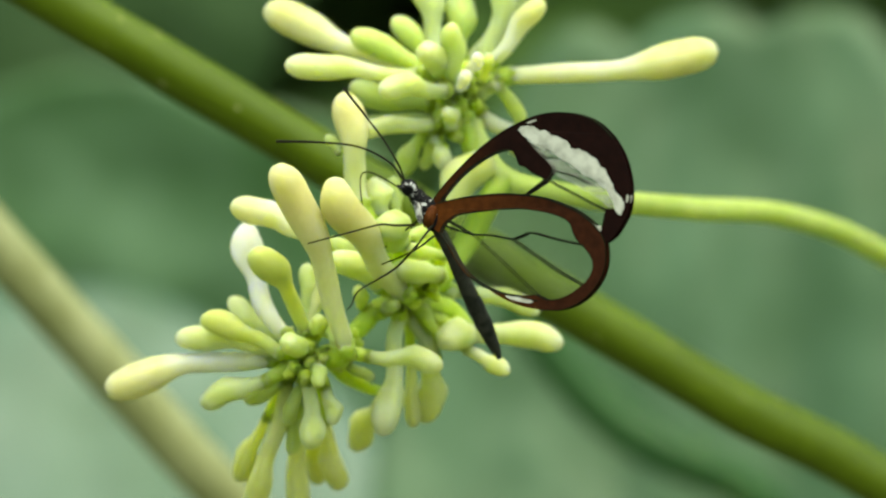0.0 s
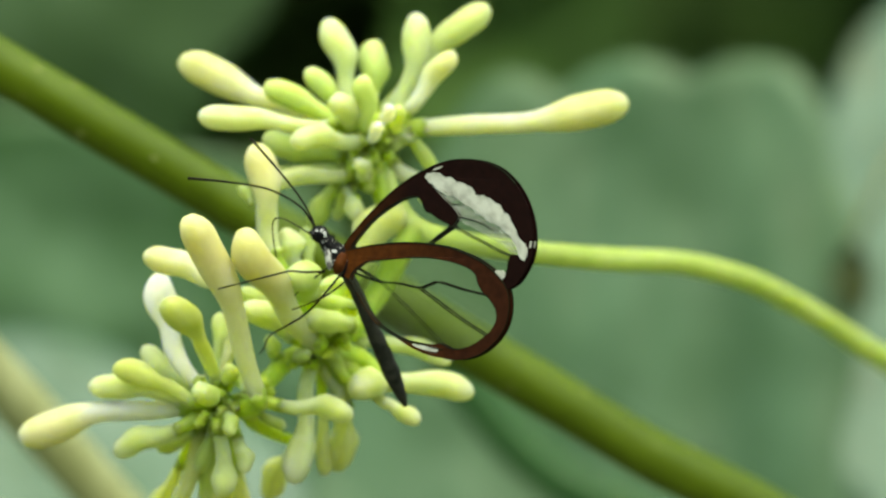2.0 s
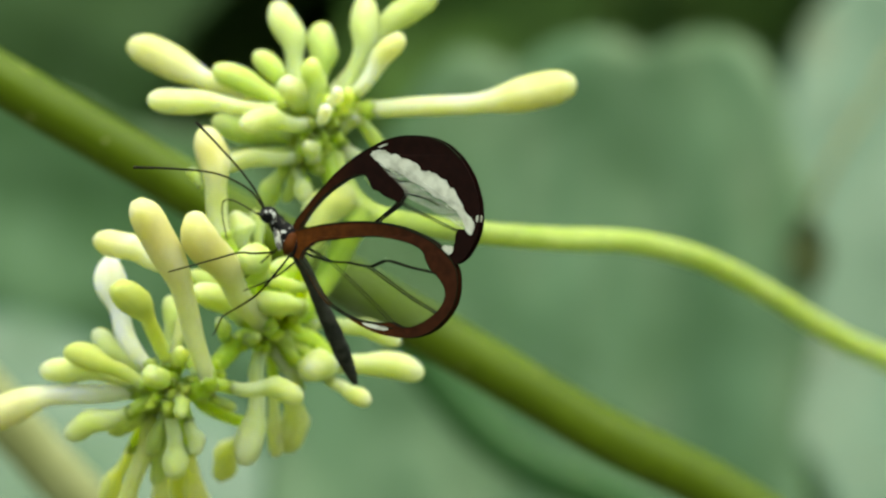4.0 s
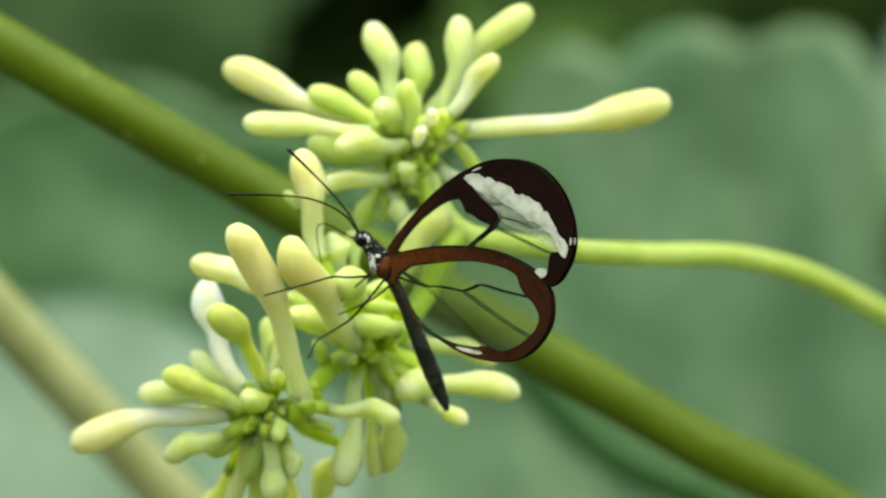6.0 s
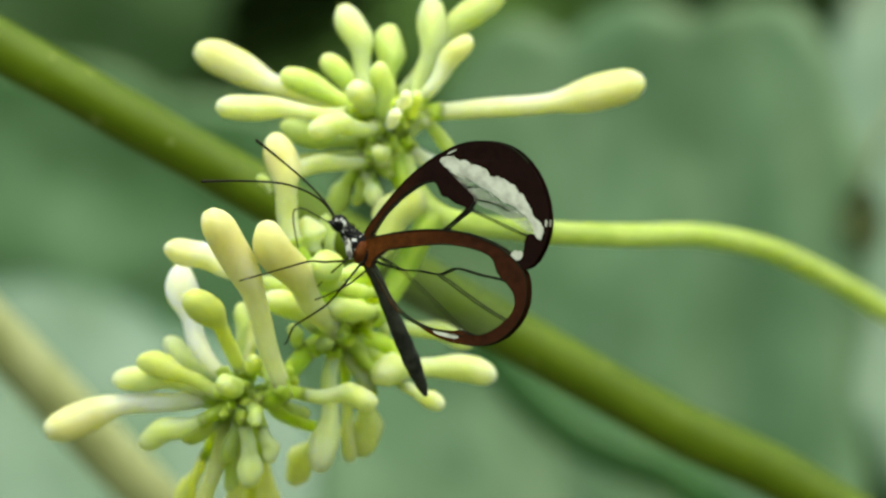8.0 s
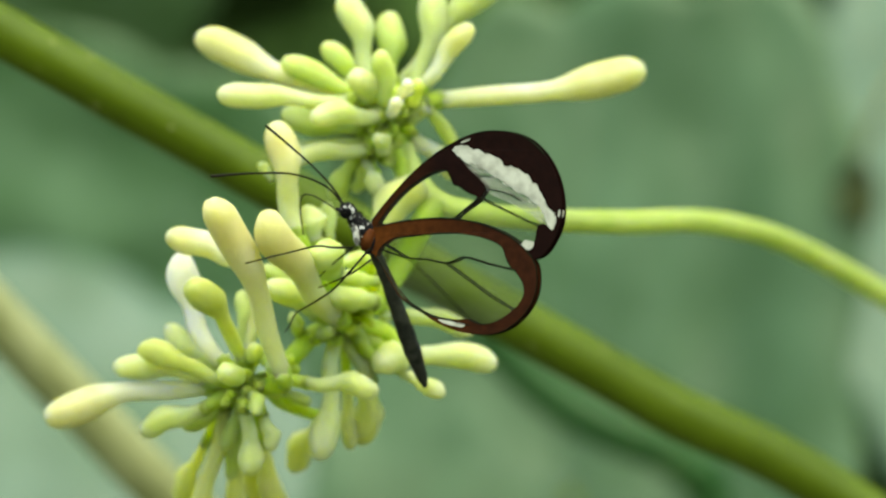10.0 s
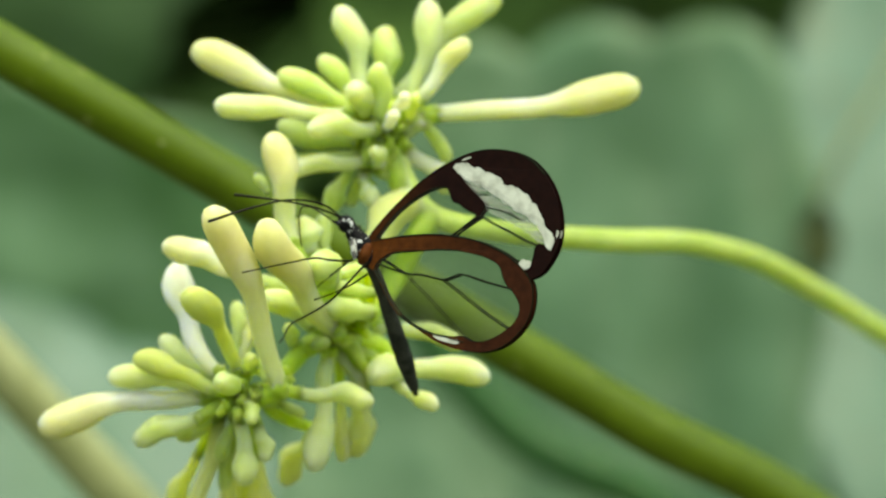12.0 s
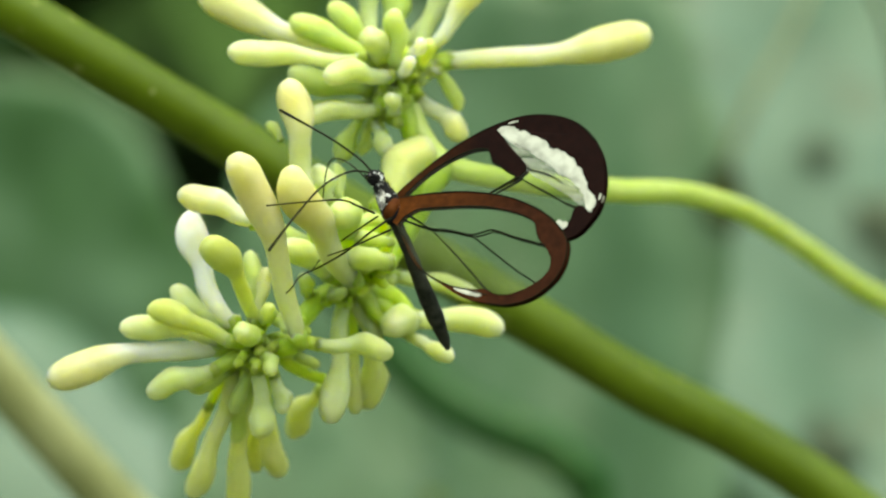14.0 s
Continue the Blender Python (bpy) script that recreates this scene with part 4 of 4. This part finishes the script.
# ---- leaves behind ----
def lobed_leaf(label, centre, turn, size, lobes, mat, depth=0.12, foot=None, squash=1.0, cup=-0.10, wide=1.0, square=2.0, cut=0.0, blemishes=(), group="leaves behind the flowers"):
    """A broad lobed leaf, its upper side along local +z, with raised veins and a stalk to the soil; cut: how far one corner is missing."""
    m = Matrix.Translation(centre) @ turn
    t = thing("leaf", label, "leaf", m, group)
    bm = bmesh.new()
    seed = random.uniform(0, 50)
    sides, rings = 144, 22
    def edge(a):
        wave = abs(math.cos(a * lobes / 2)) ** 0.8
        box = (abs(math.cos(a)) ** square + abs(math.sin(a)) ** square) ** (-1 / square)
        notch = 1 - cut * max(0.0, math.cos(a - 2.5)) ** 9
        return box * notch * size * (1 - depth + depth * wave + 0.02 * noise.noise(Vector((a * 3, seed, 0))))
    def height(x, y):
        rise = Vector((x / size * 3, y / size * 3, seed))
        return cup * (x * x + y * y) / size + 0.030 * size * noise.noise(rise) + 0.010 * size * noise.noise(rise * 2.5)
    grid = []
    for i in range(1, rings + 1):
        row = []
        for j in range(sides):
            a = 2 * math.pi * j / sides
            r = edge(a) * i / rings
            row.append(bm.verts.new((r * math.cos(a) * wide, r * math.sin(a) * squash, height(r * math.cos(a), r * math.sin(a)))))
        grid.append(row)
    mid = bm.verts.new((0, 0, 0))
    for j in range(sides):
        bm.faces.new((mid, grid[0][j], grid[0][(j + 1) % sides]))
        for p, q in zip(grid, grid[1:]):
            bm.faces.new((p[j], q[j], q[(j + 1) % sides], p[(j + 1) % sides]))
    ex = bmesh.ops.extrude_face_region(bm, geom=list(bm.faces))
    for v in ex["geom"]:
        if isinstance(v, bmesh.types.BMVert):
            v.co.z -= 0.0006
    bmesh.ops.recalc_face_normals(bm, faces=bm.faces)
    part("blade", bm, mat, t)
    for k in range(lobes):
        a = 2 * math.pi * k / lobes
        path = [Vector((math.cos(a) * edge(a) * u * 0.95 * wide, math.sin(a) * edge(a) * u * 0.95 * squash, height(math.cos(a) * edge(a) * u * 0.95, math.sin(a) * edge(a) * u * 0.95) - 0.0002)) for u in (0.02, 0.2, 0.4, 0.6, 0.8, 1.0)]
        part("vein", sweep(spline(path, 4), lambda u: 0.0050 * size * (1.1 - u), 8), VEIN, t)
    for x, y, r in blemishes:
        bm = bmesh.new()
        rim, low = [], []
        for k in range(24):
            a = 2 * math.pi * k / 24
            q = r * (1 + 0.8 * noise.noise(Vector((math.cos(a) * 1.3, math.sin(a) * 1.3, x * 90))))
            p = Vector((x + q * math.cos(a), y + q * math.sin(a), 0))
            for run, drop in ((rim, 0.0030), (low, 0.0004)):
                run.append(bm.verts.new((p.x, p.y, height(p.x / wide, p.y / squash) + drop)))
        top, under = bm.verts.new((x, y, height(x / wide, y / squash) + 0.0036)), bm.verts.new((x, y, height(x / wide, y / squash) + 0.0004))
        for k in range(24):
            n = (k + 1) % 24
            bm.faces.new((rim[k], rim[n], top))
            bm.faces.new((low[n], low[k], under))
            bm.faces.new((rim[n], rim[k], low[k], low[n]))
        part("blemish", bm, BLEMISH, t, "dark rotted patch")
    if foot:
        inv = m.inverted()
        path = [inv @ Vector(p) for p in (Vector(centre) + turn.to_3x3() @ Vector((0, 0, -0.001)), *foot)]
        part("stalk", sweep(spline(path, 8), lambda u: 0.003 + 0.002 * u, 10), STEM, t)
    return t


def facing(up, left, spin=0):
    """Upper side towards the camera, tipped up and to the left by degrees."""
    return pose(0, 0, 0, 90 - up, 0, -left) @ pose(0, 0, 0, 0, 0, spin)


def withered_leaf(label, place, size, foot):
    """A shrivelled brown leaf on a thin stalk."""
    t = thing("withered_leaf", label, "dead leaf", Matrix.Translation(place))
    bm = bmesh.new()
    bmesh.ops.create_grid(bm, x_segments=14, y_segments=20, size=1.0)
    for v in bm.verts:
        u, w = v.co.x, v.co.y
        half = size * 0.45 * math.sqrt(max(0.02, 1 - w * w)) * (1 + 0.25 * noise.noise(Vector((w * 3, u, 2))))
        v.co = Vector((u * half, 0.35 * size * noise.noise(Vector((u * 1.6, w * 1.6, 7))) + 0.25 * size * u * u, w * size * 0.75))
    ex = bmesh.ops.extrude_face_region(bm, geom=list(bm.faces))
    for v in ex["geom"]:
        if isinstance(v, bmesh.types.BMVert):
            v.co.y += 0.0005
    bmesh.ops.recalc_face_normals(bm, faces=bm.faces)
    part("blade", bm, DEAD, t, "shrivelled brown blade")
    path = [Vector((0, 0.001, size * 0.7)), *(Vector(p) - Vector(place) for p in foot)]
    part("stalk", sweep(spline(path, 8), lambda u: 0.0011, 8), DEAD_STALK, t)


lobed_leaf("large grey-green lobed leaf, soft and hazy behind the flowers", (0.036, 0.41, 1.142), facing(14, 15, 0), 0.118, 13, LEAF, 0.065,
           [(0.04, 0.47, 1.05), (0.07, 0.50, 0.6), (0.07, 0.50, -0.02)], cup=0.05, wide=0.55, square=5.5, cut=0.23)
lobed_leaf("grey-green leaf with brown spots behind the flowers", (0.207, 0.57, 1.20), facing(25, -5, 0), 0.118, 13, LEAF_SPOTTED, 0.05,
           [(0.22, 0.62, 1.10), (0.24, 0.65, 0.6), (0.24, 0.65, -0.02)], cup=0.06,
           blemishes=((-0.068, -0.061, 0.0075), (-0.049, 0.002, 0.007), (-0.040, -0.008, 0.006), (-0.062, 0.020, 0.005)))
lobed_leaf("pale blue-green leaf low behind the flowers", (-0.125, 0.58, 1.090), facing(28, 8, 5), 0.128, 15, LEAF_PALE, 0.05,
           [(-0.12, 0.64, 1.00), (-0.12, 0.66, 0.6), (-0.12, 0.66, -0.02)])
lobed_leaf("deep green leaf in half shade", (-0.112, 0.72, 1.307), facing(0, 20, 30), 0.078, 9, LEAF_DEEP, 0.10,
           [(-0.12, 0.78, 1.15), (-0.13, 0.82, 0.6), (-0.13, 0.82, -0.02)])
lobed_leaf("grey-green leaf turned from the light", (-0.102, 0.66, 1.160), facing(0, 10, 10), 0.113, 9, LEAF_SOFT, 0.08,
           [(-0.11, 0.74, 1.10), (-0.12, 0.76, 0.6), (-0.12, 0.76, -0.02)], squash=0.82, cup=0.12)
withered_leaf("small shrivelled dark brown leaf behind the flowers", (0.0979, 0.398, 1.2073), 0.0105,
              [(0.108, 0.402, 1.235), (0.135, 0.44, 1.26), (0.16, 0.50, 1.15), (0.17, 0.52, 0.6), (0.17, 0.52, -0.02)])


def undergrowth():
    """The mass of leaves far behind; its deep shade is put into the dark base colour."""
    rng = random.Random(4)
    bm = bmesh.new()
    for _ in range(3600):
        c = Vector((rng.uniform(-1.0, 1.0), rng.uniform(1.1, 1.7), rng.uniform(0.0, 2.3)))
        m = Matrix.Translation(c) @ Euler((rng.uniform(0.3, 1.5), rng.uniform(-0.6, 0.6), rng.uniform(-1, 1))).to_matrix().to_4x4()
        l, w = rng.uniform(0.05, 0.11), rng.uniform(0.02, 0.04)
        ring = [bm.verts.new(m @ Vector(p)) for p in ((0, -l, 0), (w, -l * 0.3, 0.008), (w * 0.8, l * 0.4, 0.006), (0, l, -0.02), (-w * 0.8, l * 0.4, 0.006), (-w, -l * 0.3, 0.008))]
        mid = bm.verts.new(m @ Vector((0, 0, -0.004)))
        for a, b in zip(ring, ring[1:] + ring[:1]):
            bm.faces.new((a, b, mid))
    tagged(part("undergrowth", bm, LEAF_DARK), "leaves far behind, their shade put into the dark green", "foliage", kind="stuff")
    bm = bmesh.new()
    bmesh.ops.create_grid(bm, x_segments=40, y_segments=20, size=1.0)
    for v in bm.verts:
        x, z = v.co.x * 1.3, v.co.y * 1.3 + 1.25
        v.co = Vector((x, 1.9 - 0.35 * x * x + 0.05 * noise.noise(Vector((x * 4, z * 4, 0))), z))
    tagged(part("backdrop", bm, LEAF_DARK), "dark green hedge closing the view", "hedge", kind="structure")


undergrowth()


# ---- movement ----
def swing(angle, tilt):
    """An antenna's pose on the head: degrees above the level, and towards the lens."""
    return Matrix.Translation(HEAD_AT + Vector((-0.0004, -0.0003, 0.0006))) @ pose(0, 0, 0, 0, 0, REST + tilt) @ pose(0, 0, 0, 0, angle, 0)


def motions():
    walk(butterfly, [
        (0.0, perched(-5.82, -26.80, 2.51, -0.6, -0.2, 3.9)),
        (0.5, perched(-5.52, -27.00, 2.35, -0.1, 1.4, 4.0)),
        (1.0, perched(-5.94, -27.57, 2.95, 0.1, -0.8, 2.7)),
        (1.5, perched(-5.80, -27.87, 3.08, 0.6, -0.6, 2.4)),
        (2.0, perched(-5.77, -28.10, 3.00, 0.6, 0.3, 2.0)),
        (2.5, perched(-5.55, -28.38, 3.29, 0.4, 0.3, 2.0)),
        (3.0, perched(-5.76, -28.73, 3.27, -0.8, 0.3, 2.8)),
        (3.5, perched(-5.61, -29.15, 3.32, 0.9, -0.6, 1.6)),
        (5.8, perched(-5.89, -29.81, 3.14, -0.2, 0.0, 0.9)),
        (6.0, perched(-5.81, -29.88, 3.27, 0.0, -0.1, 1.3)),
        (6.5, perched(-5.78, -29.87, 3.33, -0.5, 0.3, 0.6)),
        (7.0, perched(-5.94, -29.95, 3.22, -0.1, 0.1, 0.0)),
        (7.5, perched(-5.98, -30.00, 3.30, 0.0, 0.0, 0.0)),
        (8.0, perched(-5.87, -29.98, 3.22, -0.5, 0.1, -0.2)),
        (10.5, perched(-5.12, -30.06, 3.42, -3.7, 2.8, 1.9)),
        (11.0, perched(-5.26, -30.13, 3.32, -3.8, 3.0, 1.9)),
        (11.5, perched(-5.38, -29.89, 3.02, -1.9, 3.0, 0.7)),
        (12.0, perched(-5.32, -29.93, 2.79, -2.8, 4.1, 0.9)),
        (12.5, perched(-5.24, -29.90, 2.76, -3.4, 4.9, 0.4)),
        (13.0, perched(-5.18, -29.93, 2.95, -7.2, 7.6, 0.5)),
        (13.5, perched(-5.24, -29.41, 2.57, -8.9, 9.7, 0.8)),
        (14.0, perched(-5.28, -27.44, 1.66, -14.7, 13.5, 3.1)),
    ])
    for wing, rest in ((NEAR_FORE, folded(0, 0.0)), (FAR_FORE, folded(0.5, 0.7))):
        walk(wing, [(t, rest @ Matrix.Rotation(radians(a), 4, "Y")) for t, a in ((0, 2.7), (1, 2.0), (2.5, 1.0), (3.5, 0.7), (5.8, 0.2), (7.5, 0.0), (12.5, 0.0), (14, 0.8))])
    walk(LOW_ANTENNA, [(t, swing(a, 30)) for t, a in (
        (0, 14), (0.5, 15), (1, 17), (1.5, 17), (2, 18), (2.5, 18), (3, 18), (3.5, 17), (6, 15), (6.5, 17), (7, 17), (7.5, 14), (8, 14), (10.5, 7), (11, 9), (11.5, 12), (12, -6), (12.5, -4), (13, -30), (13.2, -31), (13.5, -49), (13.7, -50), (14, -49))])
    walk(HIGH_ANTENNA, [(t, swing(a, 10)) for t, a in (
        (0, 56), (0.5, 53), (1, 55), (1.5, 53), (2, 53), (2.5, 55), (3, 52), (3.5, 52), (6, 50), (6.5, 48), (7, 45), (7.5, 45), (8, 45), (10.5, 42), (11, 41), (11.5, 42), (12, 8), (12.5, 10), (13, 15), (13.2, 3), (13.5, 6), (13.7, 2), (14, 18))])
    walk(abdomen, [(t, Matrix.Translation(ABDOMEN_ROOT / 1000) @ pose(0, 0, 0, 0, 0, REST) @ pose(0, 0, 0, a, b) @ pose(0, 0, 0, 0, 0, -REST))
                   for t, a, b in ((0, 0.3, -5), (1, 0, -3.5), (2.5, 0.5, -2.3), (3.5, 1.5, -1.5), (5.8, 0.8, 0), (7.5, 0.1, 0.1), (8.2, 1.5, 0), (11, 3.3, -1), (11.5, 6, 0), (12, 8.5, -0.2), (12.5, 9.8, -0.7), (13, 12.5, -4.8), (13.5, 12.5, -8.3), (14, 17, -19))])


motions()
